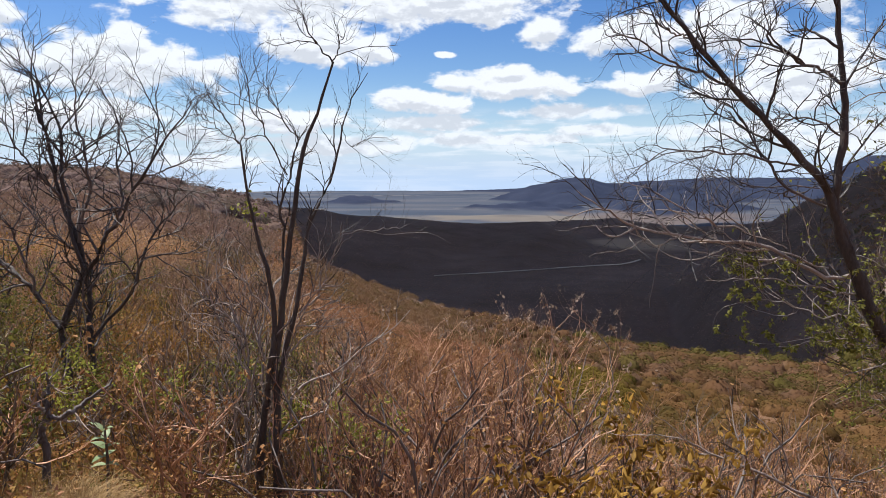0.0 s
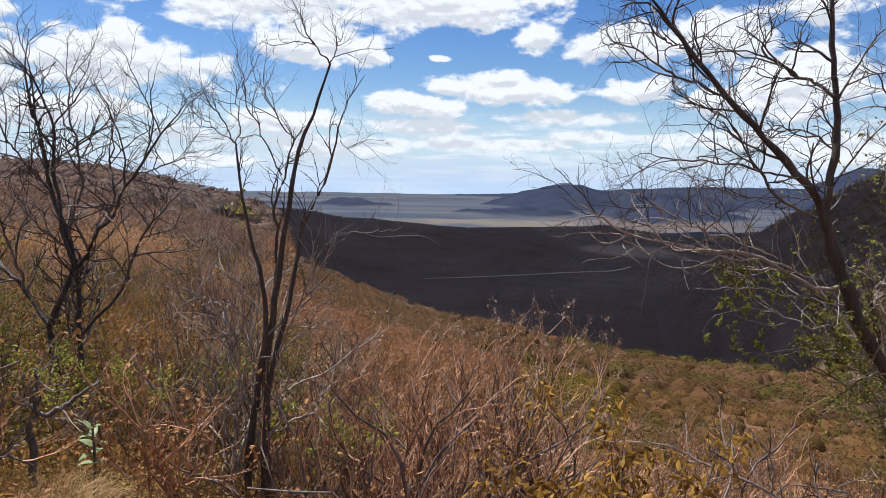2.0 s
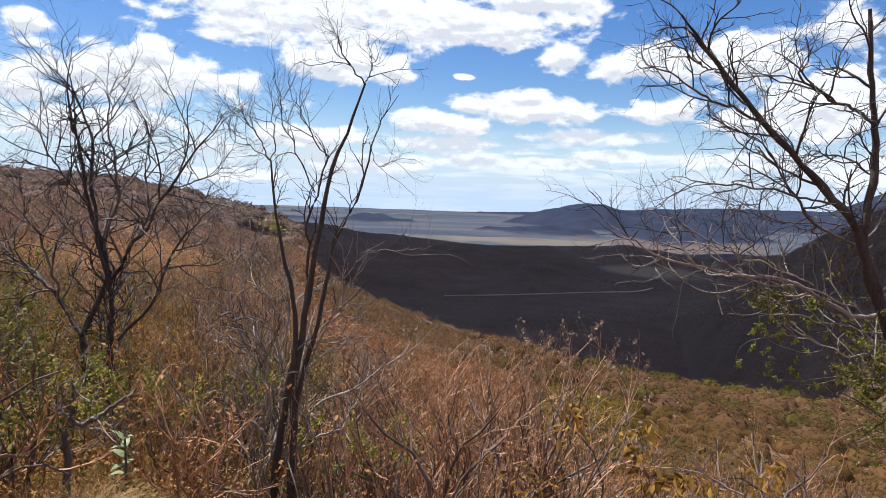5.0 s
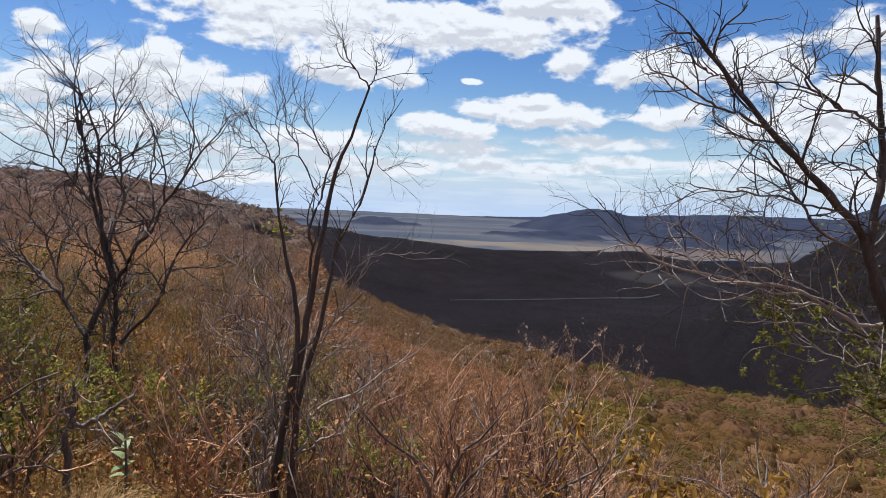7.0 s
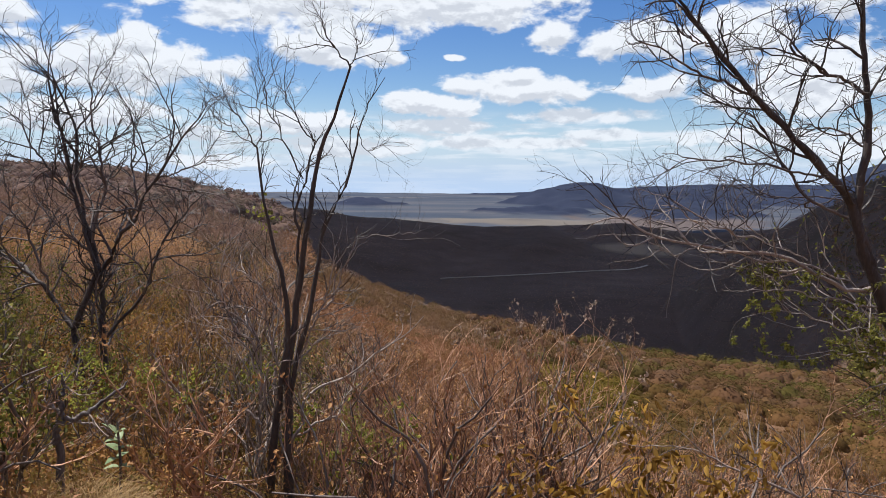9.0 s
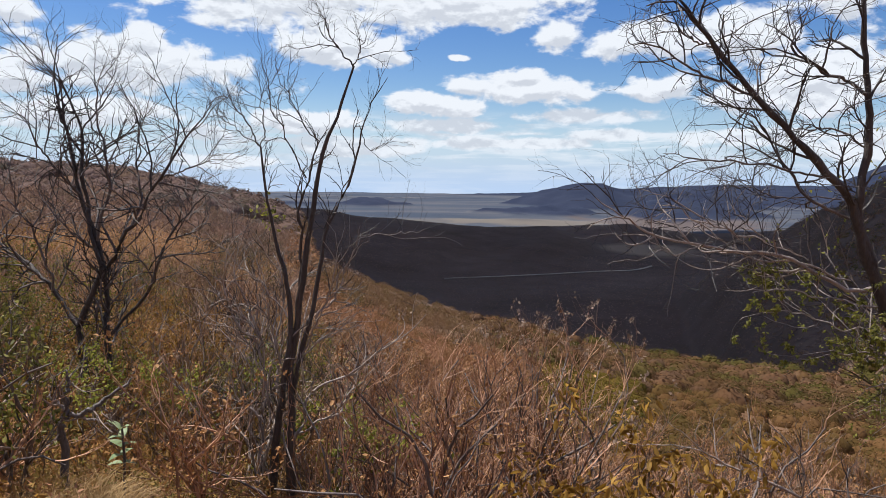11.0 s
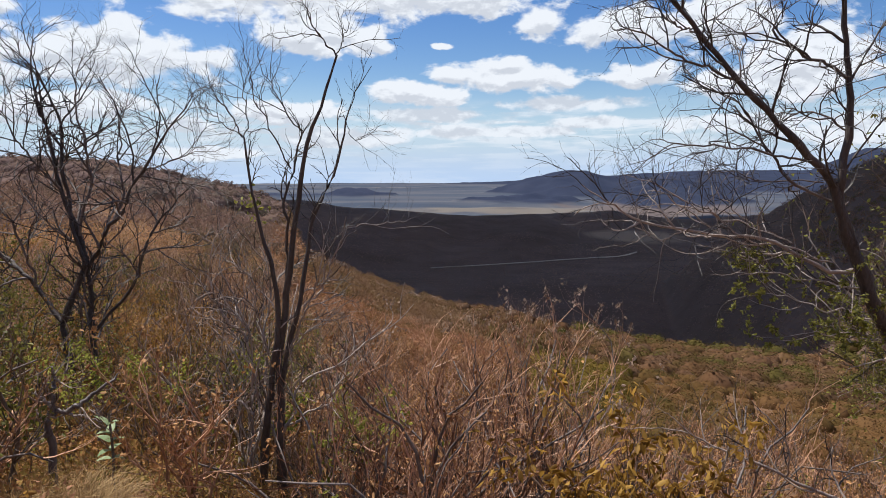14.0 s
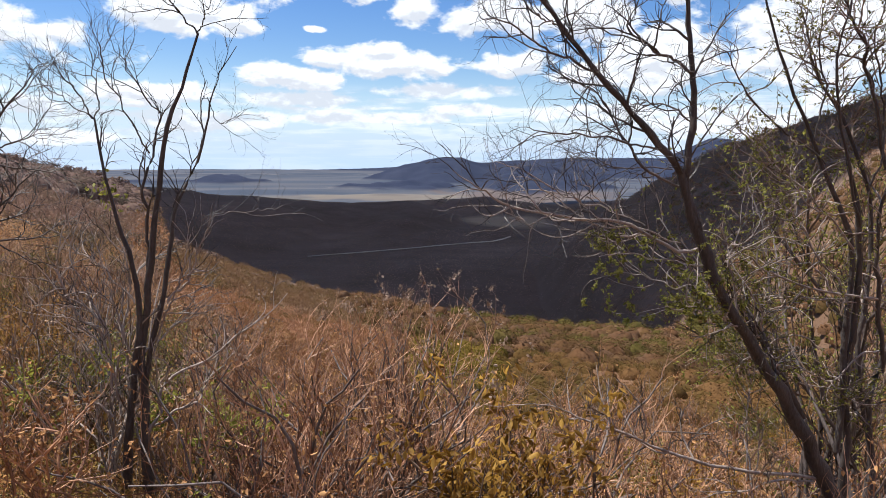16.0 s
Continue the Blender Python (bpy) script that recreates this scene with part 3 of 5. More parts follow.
def shoots(P, R, count, span, length, angle, up, k, thick, rng, kink=0.25, tip=0.3, spiral=2.4):
    """Side shoots on the lines P, spaced along them and turned round them in a spiral; they leave at an angle range that closes
    towards the line's tip, and wander, zigzagging a little from bud to bud."""
    n, m, _ = P.shape
    i = np.repeat(np.arange(n), count)
    rank = np.tile(np.arange(count), n)
    u0 = (rank + rng.uniform(0.1, 0.98, len(i))) / count
    u = (span[0] + (span[1] - span[0]) * u0) * (m - 1.001)
    j, f = u.astype(int), (u % 1)[:, None]
    start = P[i, j] * (1 - f) + P[i, j + 1] * f
    base = R[i, j] * (1 - f[:, 0]) + R[i, j + 1] * f[:, 0]
    t = P[i, j + 1] - P[i, j]
    t /= np.linalg.norm(t, axis=1, keepdims=True) + 1e-9
    e1 = np.cross(t, np.where(np.abs(t[:, 2:3]) > 0.9, np.array([1.0, 0, 0]), np.array([0, 0, 1.0])))
    e1 /= np.linalg.norm(e1, axis=1, keepdims=True) + 1e-9
    e2 = np.cross(t, e1)
    roll = (np.repeat(rng.uniform(0, 6.283, n), count) + rank * spiral + rng.normal(size=len(i)) * 0.5)[:, None]
    r = np.cos(roll) * e1 + np.sin(roll) * e2
    a = np.radians(rng.uniform(angle[0], angle[1], len(i)) * (1 - 0.4 * u0))[:, None]
    way = np.cos(a) * t + np.sin(a) * r
    L = rng.uniform(length[0], length[1], len(i)) * rng.uniform(0.6, 1.0, len(i)) * (1.1 - 0.35 * u0)
    out = np.empty((len(i), k, 3))
    out[:, 0] = start
    bend = rng.normal(size=way.shape) * kink * 0.25
    zig = np.cross(way, rng.normal(size=way.shape))
    zig *= kink * 0.42 / (np.linalg.norm(zig, axis=1, keepdims=True) + 1e-9)
    for s in range(1, k):
        bend = 0.65 * bend + rng.normal(size=way.shape) * kink * 0.3
        way = way + bend + np.array([0, 0, up * 0.8]) + zig * (1 if s % 2 else -1)
        way /= np.linalg.norm(way, axis=1, keepdims=True)
        out[:, s] = out[:, s - 1] + way * (L / (k - 1))[:, None]
    r0 = np.minimum(base * 0.8, rng.uniform(thick[0], thick[1], len(i)))
    return out, r0[:, None] * np.linspace(1, tip, k)[None]


def leaf_mesh(points, size, rng, droop=0.3, slim=0.26):
    """Small pointed leaves at the points, folded along the midrib: six corners, four triangles each."""
    n = len(points)
    ax = rng.normal(size=(n, 3))
    ax[:, 2] -= droop * 2
    ax /= np.linalg.norm(ax, axis=1, keepdims=True)
    b = np.cross(ax, rng.normal(size=(n, 3)))
    b /= np.linalg.norm(b, axis=1, keepdims=True) + 1e-9
    c = np.cross(ax, b)
    s = rng.uniform(size[0], size[1], n)[:, None]
    bend = rng.uniform(-0.2, 0.2, (n, 1)) * s
    low, high = points + ax * s * 0.3 + c * bend * 0.3, points + ax * s * 0.68 + c * bend * 0.7
    w1, w2 = (b * slim + c * 0.12) * s, (b * slim * 0.8 + c * 0.12) * s
    w3, w4 = (-b * slim + c * 0.12) * s, (-b * slim * 0.8 + c * 0.12) * s
    v = np.stack([points, low + w1, high + w2, points + ax * s, high + w4, low + w3], 1).reshape(-1, 3)
    k = np.arange(n)[:, None] * 6
    return v, np.concatenate([k + np.array([0, 1, 2, 3]), k + np.array([0, 3, 4, 5])])


def broad_leaves(points, size, rng, droop=0.9, slim=0.22):
    """Larger curled leaves: a bent midrib with two raised halves, eight triangles each."""
    n = len(points)
    ax = rng.normal(size=(n, 3)) * (1, 1, 0.6)
    ax[:, 2] -= droop
    ax /= np.linalg.norm(ax, axis=1, keepdims=True)
    b = np.cross(ax, rng.normal(size=(n, 3)))
    b /= np.linalg.norm(b, axis=1, keepdims=True) + 1e-9
    c = np.cross(ax, b)
    s = rng.uniform(size[0], size[1], n)[:, None]
    curl = rng.uniform(-0.25, 0.25, (n, 1))
    rows = []
    for u, w in ((0.0, 0.02), (0.3, 0.8), (0.65, 0.9), (1.0, 0.02)):
        m = points + ax * s * u + c * s * curl * u * u
        rows += [m - b * (w * slim) * s + c * 0.10 * w * s, m, m + b * (w * slim) * s + c * 0.10 * w * s]
    v = np.stack(rows, 1).reshape(-1, 3)
    f = (grid_faces(4, 3, False)[None] + (np.arange(n) * 12)[:, None, None]).reshape(-1, 4)
    return v, f


def along(P, count, rng, lo=0.3):
    """Random points on lines P."""
    n, m, _ = P.shape
    i = rng.integers(0, n, count)
    u = rng.uniform(lo, 1, count) * (m - 1.001)
    j, f = u.astype(int), (u % 1)[:, None]
    return P[i, j] * (1 - f) + P[i, j + 1] * f


def part(name, built, mat, parent, label="", smooth=False):
    return mesh_object(name, set_mesh(name, built[0], [built[1]], smooth), mat, parent, label)


def foliage(points, size, rng, mat, parent, label="", droop=0.3, slim=0.26):
    return tagged(part("foliage", leaf_mesh(points, size, rng, droop, slim), mat, parent, label), kind="stuff")


def thing(name, at, label, category, group=""):
    ob = new(name)
    ob.empty_display_size = 0.2
    ob.matrix_world = Matrix.Translation(at)
    return tagged(ob, label, category, group)


class Tree:
    """Collects limbs given as lines of points in the world, then builds trunk, limbs, twigs and leaves."""

    def __init__(self, name, base, label, seed, girth=0.7):
        self.root = thing(name, base, label, "tree")
        self.base = np.array(base)
        self.rng = np.random.default_rng(seed)
        self.lines, self.girth = [], girth

    def finish(self, twigs, bark_mat, twig_mat, thin_mat=None, low_lit_mat=None, low=-0.45):
        rng = self.rng
        P, R = [], []
        for i, (p, r0, r1) in enumerate(self.lines):
            k = 24
            tip_r = min(r1, 0.55 * r0) * (0.3 + 0.6 * self.girth)
            foot = 1.45 if r0 > 0.05 and p[0, 2] < -3 else 1.0
            q, r = resample(p - self.base, (r0 * self.girth * foot, r0 * self.girth * 0.93, 0.5 * (r0 * self.girth + tip_r), tip_r), k)
            q[1:-1] += rng.normal(size=(k - 2, 3)) * (0.004 + r[1:-1, None] * 0.10)
            if r0 < 0.05:
                # crooked growth
                kinks = rng.normal(size=(10, 3)) * 0.022 * min(1.0, np.linalg.norm(q[-1] - q[0]))
                kinks[0] = kinks[-1] = 0
                for axis in range(3):
                    q[:, axis] += np.interp(np.linspace(0, 9, k), np.arange(10), kinks[:, axis])
            r *= 1 + 0.07 * rng.normal(size=k)
            # thin limbs low down take a paler bark that stands in for sunlight
            part("trunk" if r0 > 0.04 else "limb", tubes(q[None], r[None], 9 if r0 > 0.03 else 6), bark_mat if r0 > 0.028 or not thin_mat else low_lit_mat if low_lit_mat and p[:, 2].mean() < low else thin_mat, self.root, smooth=True)
            P.append(q)
            R.append(r)
        P, R = np.array(P), np.array(R)
        thin = np.array([r0 < 0.06 for _, r0, r1 in self.lines])
        levels = []
        src = (P[thin], R[thin])
        for count, length, angle, up, thick in twigs:
            new_p, new_r = shoots(*src, count, (0.22 if not levels else 0.12, 1.0), length, angle, up, 9 if not levels else 6, thick, rng, 0.46, 0.42)
            levels.append((new_p, new_r))
            src = (new_p, new_r)
        v, f, n = [], [], 0
        for p, r in zip(*levels[0]):
            # low branches likewise, their sunlit look put into the bark colour
            part("branch", tubes(p[None], r[None], 5), low_lit_mat if low_lit_mat and p[:, 2].mean() + self.base[2] < low else twig_mat, self.root, smooth=True)
        for p, r in levels[1:]:
            a, b = tubes(p, r, 3)
            v.append(a)
            f.append(b + n)
            n += len(a)
        tagged(part("brushwood", (np.concatenate(v), np.concatenate(f)), twig_mat, self.root), kind="stuff")
        return levels


def limb(tree, r0, r1, *points):
    tree.lines.append((np.array(points, float), r0, r1))


def on_ground(x, y):
    return float(ground_height(np.array([float(x)]), np.array([float(y)]))[0])


# the slim bare tree with several stems
slim_tree = Tree("bare_tree", (-1.68, 6.0, on_ground(-1.68, 6.0)), "slim many-stemmed bare tree with dark bark", 2, 0.62)
limb(slim_tree, 0.054, 0.012, (-1.71, 6.00, -3.53), (-1.69, 5.99, -2.96), (-1.64, 5.99, -2.40), (-1.58, 5.98, -2.01), (-1.51, 5.97, -1.52), (-1.51, 5.97, -1.09), (-1.60, 5.96, -0.67), (-1.70, 5.95, -0.21), (-1.75, 5.95, 0.27))
limb(slim_tree, 0.06, 0.014, (-1.48, 6.00, -3.53), (-1.51, 6.00, -2.91), (-1.52, 6.00, -2.40), (-1.52, 6.00, -1.85), (-1.45, 6.01, -1.31), (-1.37, 6.01, -0.78), (-1.29, 6.01, -0.26), (-1.21, 6.01, 0.19), (-1.05, 6.01, 0.60), (-0.92, 6.01, 0.99))
limb(slim_tree, 0.012, 0.003, (-0.92, 6.00, 0.97), (-1.03, 5.98, 1.13), (-1.13, 5.96, 1.30), (-1.17, 5.93, 1.53))
limb(slim_tree, 0.01, 0.003, (-0.92, 6.00, 0.97), (-0.87, 6.03, 1.12), (-0.81, 6.05, 1.27))
limb(slim_tree, 0.024, 0.01, (-1.42, 6.00, -1.10), (-1.39, 6.02, -0.68), (-1.37, 6.03, -0.21), (-1.34, 6.05, 0.04), (-1.25, 6.06, 0.32))
limb(slim_tree, 0.01, 0.003, (-1.23, 6.00, 0.32), (-1.36, 5.93, 0.49), (-1.49, 5.86, 0.73), (-1.56, 5.78, 0.95))
limb(slim_tree, 0.011, 0.003, (-1.35, 6.00, -0.01), (-1.47, 5.92, 0.34), (-1.63, 5.84, 0.72), (-1.69, 5.76, 1.02))
limb(slim_tree, 0.034, 0.004, (-1.50, 6.00, -2.07), (-1.36, 6.02, -1.53), (-1.27, 6.05, -0.95), (-1.19, 6.07, -0.53), (-1.09, 6.10, -0.27), (-0.95, 6.12, 0.15), (-0.84, 6.14, 0.51), (-0.63, 6.17, 0.92))
limb(slim_tree, 0.018, 0.006, (-1.27, 6.00, -1.31), (-1.13, 5.96, -1.14), (-0.99, 5.92, -0.88), (-0.89, 5.88, -0.64))
limb(slim_tree, 0.011, 0.003, (-1.77, 6.00, 0.27), (-1.89, 5.93, 0.51), (-2.01, 5.87, 0.70))
limb(slim_tree, 0.01, 0.003, (-1.77, 6.00, 0.27), (-1.77, 6.12, 0.61), (-1.87, 6.25, 0.98))
limb(slim_tree, 0.008, 0.003, (-1.77, 6.00, 0.27), (-2.04, 5.99, 0.47), (-2.16, 5.99, 0.57))
limb(slim_tree, 0.028, 0.014, (-1.86, 6.00, -3.53), (-1.84, 6.06, -2.93), (-1.82, 6.11, -2.33), (-1.85, 6.17, -1.79))
limb(slim_tree, 0.018, 0.008, (-1.77, 6.00, -2.32), (-1.93, 5.99, -2.18), (-2.13, 5.99, -2.08))
limb(slim_tree, 0.018, 0.005, (-1.78, 6.00, -1.74), (-1.84, 6.02, -1.48), (-2.02, 6.05, -1.27), (-2.31, 6.07, -1.06))
limb(slim_tree, 0.017, 0.004, (-1.81, 6.00, -1.63), (-1.94, 5.96, -1.41), (-2.08, 5.91, -1.08), (-2.09, 5.87, -0.77), (-1.96, 5.83, -0.46))
limb(slim_tree, 0.026, 0.006, (-1.51, 6.00, -2.51), (-1.41, 6.01, -2.32), (-1.30, 6.03, -2.02), (-0.92, 6.04, -1.81), (-0.60, 6.05, -1.54), (-0.25, 6.07, -1.27))
limb(slim_tree, 0.02, 0.005, (-1.49, 6.00, -2.43), (-1.15, 6.06, -2.31), (-0.94, 6.12, -2.08), (-0.67, 6.18, -1.74))
limb(slim_tree, 0.005, 0.002, (-0.95, 6.00, -0.63), (-0.63, 6.00, -0.51), (-0.43, 6.01, -0.50), (-0.27, 6.01, -0.46))
limb(slim_tree, 0.006, 0.002, (-0.87, 6.00, 0.47), (-0.78, 6.04, 0.25), (-0.68, 6.08, 0.30), (-0.61, 6.12, 0.35))
limb(slim_tree, 0.015, 0.005, (-1.77, 6.00, -2.07), (-1.80, 6.02, -1.53), (-1.94, 6.04, -1.21), (-2.04, 6.06, -0.84), (-1.97, 6.09, -0.56))
limb(slim_tree, 0.015, 0.005, (-1.72, 6.00, -2.18), (-1.66, 5.93, -1.61), (-1.70, 5.85, -1.18), (-1.72, 5.78, -0.81))
limb(slim_tree, 0.016, 0.005, (-1.61, 6.00, -2.07), (-1.65, 6.04, -1.54), (-1.60, 6.09, -1.11), (-1.70, 6.13, -0.72))
limb(slim_tree, 0.014, 0.004, (-1.74, 6.00, -2.02), (-1.87, 6.02, -1.64), (-2.07, 6.03, -1.43), (-2.31, 6.05, -1.32))
limb(slim_tree, 0.013, 0.004, (-1.45, 6.00, -1.85), (-1.32, 5.97, -1.57), (-1.11, 5.93, -1.46), (-0.89, 5.90, -1.26))
limb(slim_tree, 0.016, 0.005, (-1.48, 6.00, -1.74), (-1.23, 5.92, -1.32), (-1.10, 5.84, -0.99), (-1.01, 5.77, -0.68))
limb(slim_tree, 0.012, 0.004, (-1.54, 6.00, -1.31), (-1.75, 6.06, -1.00), (-2.03, 6.12, -0.85), (-2.26, 6.18, -0.65))
limb(slim_tree, 0.013, 0.004, (-1.72, 6.00, -2.96), (-1.87, 6.00, -2.57), (-1.95, 5.99, -2.07), (-2.12, 5.99, -1.74))
lv = slim_tree.finish(((7, (0.3, 0.8), (22, 52), 0.12, (0.006, 0.010)), (4, (0.14, 0.42), (25, 58), 0.07, (0.0048, 0.0066)), (2, (0.06, 0.2), (25, 60), 0.05, (0.004, 0.005))), bark, twig_dark, bark, bark_pale)
rng = slim_tree.rng
tuft = np.array([-1.72, 5.96, -0.33]) - slim_tree.base + rng.normal(size=(45, 3)) * (0.07, 0.07, 0.06)
foliage(tuft, (0.03, 0.06), rng, leaf_lime, slim_tree.root, "tuft of yellow-green leaves at a fork")

left_tree = Tree("bare_tree", (-4.6, 8.0, on_ground(-4.6, 8.0)), "spreading bare tree with dense fine twigs", 3)
limb(left_tree, 0.075, 0.06, (-4.66, 8.00, -3.20), (-4.62, 8.01, -2.61), (-4.66, 8.03, -2.18), (-4.70, 8.04, -1.90))
limb(left_tree, 0.042, 0.015, (-4.68, 8.00, -1.90), (-5.03, 8.08, -1.48), (-5.34, 8.15, -1.20), (-5.73, 8.23, -1.00), (-6.12, 8.30, -0.65))
limb(left_tree, 0.055, 0.005, (-4.66, 8.00, -1.89), (-4.48, 8.02, -1.47), (-4.37, 8.05, -1.19), (-4.43, 8.07, -0.84), (-4.65, 8.10, -0.25), (-4.76, 8.12, 0.40), (-4.93, 8.15, 1.08), (-4.87, 8.17, 1.68))
limb(left_tree, 0.055, 0.04, (-4.39, 8.00, -3.20), (-4.32, 8.02, -2.40), (-4.34, 8.04, -1.90), (-4.33, 8.06, -1.54), (-4.39, 8.08, -1.19))
limb(left_tree, 0.038, 0.005, (-4.36, 8.00, -1.32), (-4.22, 7.98, -1.04), (-3.95, 7.97, -0.62), (-3.57, 7.95, -0.08), (-3.19, 7.93, 0.53), (-2.90, 7.92, 0.85))
limb(left_tree, 0.034, 0.005, (-4.34, 8.00, -1.18), (-4.52, 8.05, -0.49), (-4.59, 8.10, 0.06), (-4.65, 8.14, 0.61), (-4.92, 8.19, 1.15), (-5.21, 8.24, 1.43))
limb(left_tree, 0.026, 0.005, (-4.39, 8.00, -0.83), (-4.20, 7.99, -0.14), (-4.24, 7.98, 0.26), (-4.33, 7.97, 0.86), (-4.17, 7.96, 1.32))
limb(left_tree, 0.02, 0.005, (-3.96, 8.00, -0.62), (-3.89, 8.12, -0.21), (-3.95, 8.23, 0.34), (-3.84, 8.35, 0.97))
limb(left_tree, 0.03, 0.006, (-4.29, 8.00, -2.03), (-3.84, 8.08, -1.48), (-3.59, 8.15, -0.78), (-3.36, 8.23, -0.50), (-3.02, 8.30, -0.15))
limb(left_tree, 0.022, 0.006, (-4.98, 8.00, -1.46), (-5.02, 7.89, -0.96), (-5.19, 7.79, -0.47), (-5.42, 7.68, -0.14))
limb(left_tree, 0.02, 0.005, (-4.59, 8.00, -0.25), (-4.82, 7.90, 0.06), (-5.00, 7.81, 0.45), (-5.18, 7.71, 0.70))
limb(left_tree, 0.014, 0.004, (-3.59, 8.00, -0.08), (-3.20, 7.89, 0.06), (-2.81, 7.77, 0.25))
left_tree.finish(((11, (0.6, 1.45), (38, 72), 0.10, (0.012, 0.019)), (6, (0.25, 0.75), (35, 70), 0.05, (0.009, 0.0125)), (3, (0.1, 0.34), (30, 65), 0.03, (0.0065, 0.008))), bark, twig_dark, bark_mid, bark_mid, 0.2)

stub = Tree("stunted_tree", (-2.85, 4.62, on_ground(-2.85, 4.62)), "stunted dead tree with a few bare branches", 6, 0.6)
limb(stub, 0.05, 0.036, (-2.85, 4.62, -3.40), (-2.85, 4.62, -2.08), (-2.86, 4.62, -1.94), (-2.86, 4.61, -1.83), (-2.83, 4.63, -1.76))
limb(stub, 0.03, 0.008, (-2.83, 4.63, -1.76), (-2.82, 4.64, -1.62), (-2.81, 4.64, -1.52), (-2.82, 4.64, -1.43))
limb(stub, 0.034, 0.008, (-2.84, 4.63, -1.80), (-2.75, 4.68, -1.77), (-2.64, 4.74, -1.71), (-2.49, 4.82, -1.59), (-2.42, 4.86, -1.50))
limb(stub, 0.022, 0.006, (-2.83, 4.63, -1.73), (-2.88, 4.60, -1.66), (-2.93, 4.57, -1.60))
limb(stub, 0.018, 0.006, (-2.82, 4.64, -1.78), (-2.70, 4.71, -1.82), (-2.56, 4.79, -1.91))
limb(stub, 0.014, 0.005, (-2.86, 4.61, -1.83), (-2.90, 4.59, -1.79), (-2.92, 4.58, -1.73))
limb(stub, 0.012, 0.004, (-2.67, 4.73, -1.72), (-2.61, 4.76, -1.77), (-2.57, 4.78, -1.85))
limb(stub, 0.012, 0.004, (-2.81, 4.64, -1.52), (-2.77, 4.67, -1.56), (-2.75, 4.68, -1.63))
stub.finish(((3, (0.15, 0.4), (30, 65), 0.05, (0.006, 0.009)), (2, (0.06, 0.2), (30, 65), 0.03, (0.004, 0.005))), bark_mid, twig_brown, bark_pale)

big_tree = Tree("bare_tree", (4.9, 5.0, on_ground(4.9, 5.0)), "leaning bare tree with a thick forked trunk", 4, 0.6)
limb(big_tree, 0.105, 0.062, (4.85, 5.00, -3.64), (4.75, 5.00, -3.17), (4.57, 5.00, -2.87), (4.36, 5.00, -2.52), (4.15, 5.00, -2.18), (3.89, 5.00, -1.80), (3.64, 5.00, -1.48), (3.43, 5.00, -1.17), (3.27, 5.00, -0.87), (3.11, 5.00, -0.51), (3.03, 5.00, -0.29), (2.98, 5.00, -0.11))
limb(big_tree, 0.052, 0.012, (3.04, 5.00, -0.32), (2.97, 4.99, -0.13), (2.81, 4.98, 0.05), (2.52, 4.97, 0.34), (2.22, 4.97, 0.61), (1.92, 4.96, 0.96), (1.73, 4.95, 1.16), (1.54, 4.94, 1.39))
limb(big_tree, 0.056, 0.022, (3.23, 5.00, -0.77), (3.12, 5.00, -0.48), (3.04, 5.00, -0.25), (3.03, 5.00, -0.04), (3.07, 5.00, 0.35), (3.04, 5.00, 0.66), (2.98, 5.00, 1.01), (2.93, 5.00, 1.49))
limb(big_tree, 0.022, 0.008, (3.04, 5.00, 0.66), (2.80, 4.99, 0.77), (2.64, 4.97, 0.83), (2.46, 4.96, 0.98), (2.51, 4.94, 1.20))
limb(big_tree, 0.018, 0.004, (2.23, 5.00, 0.62), (1.98, 4.98, 0.72), (1.70, 4.96, 0.85), (1.42, 4.94, 0.98), (1.24, 4.93, 1.01))
limb(big_tree, 0.014, 0.006, (1.94, 5.00, 0.97), (1.76, 5.02, 1.05), (1.49, 5.04, 1.21))
limb(big_tree, 0.0278, 0.007, (3.20, 5.00, -0.77), (2.94, 5.01, -0.72), (2.49, 5.01, -0.57), (2.03, 5.02, -0.50), (1.51, 5.03, -0.38), (1.29, 5.04, -0.26), (1.07, 5.04, -0.12))
limb(big_tree, 0.015, 0.005, (2.93, 5.00, -0.71), (2.62, 5.03, -0.59), (2.27, 5.06, -0.57), (2.10, 5.10, -0.46), (1.83, 5.13, -0.27), (1.62, 5.16, -0.18))
limb(big_tree, 0.012, 0.004, (2.44, 5.00, -0.48), (2.15, 5.02, -0.35), (1.94, 5.04, -0.28), (1.67, 5.05, -0.13), (1.41, 5.07, -0.05))
limb(big_tree, 0.009, 0.004, (1.85, 5.00, -0.48), (1.69, 5.06, -0.55), (1.55, 5.11, -0.45), (1.36, 5.17, -0.41))
limb(big_tree, 0.01, 0.004, (2.69, 5.00, -0.57), (2.44, 5.05, -0.44), (2.22, 5.10, -0.26), (2.15, 5.14, -0.13))
limb(big_tree, 0.01, 0.004, (3.02, 5.00, -0.72), (2.69, 5.07, -0.68), (2.36, 5.13, -0.67), (2.01, 5.20, -0.61))
limb(big_tree, 0.02, 0.005, (2.97, 5.00, -0.25), (2.67, 5.02, -0.11), (2.52, 5.04, 0.12), (2.27, 5.06, 0.43), (1.98, 5.09, 0.64))
limb(big_tree, 0.016, 0.003, (2.80, 5.00, 0.05), (2.43, 4.96, 0.11), (2.12, 4.92, 0.15), (1.73, 4.87, 0.17), (1.50, 4.83, 0.21))
limb(big_tree, 0.014, 0.004, (3.08, 5.00, 0.26), (2.91, 5.06, 0.40), (2.69, 5.12, 0.42), (2.57, 5.18, 0.40))
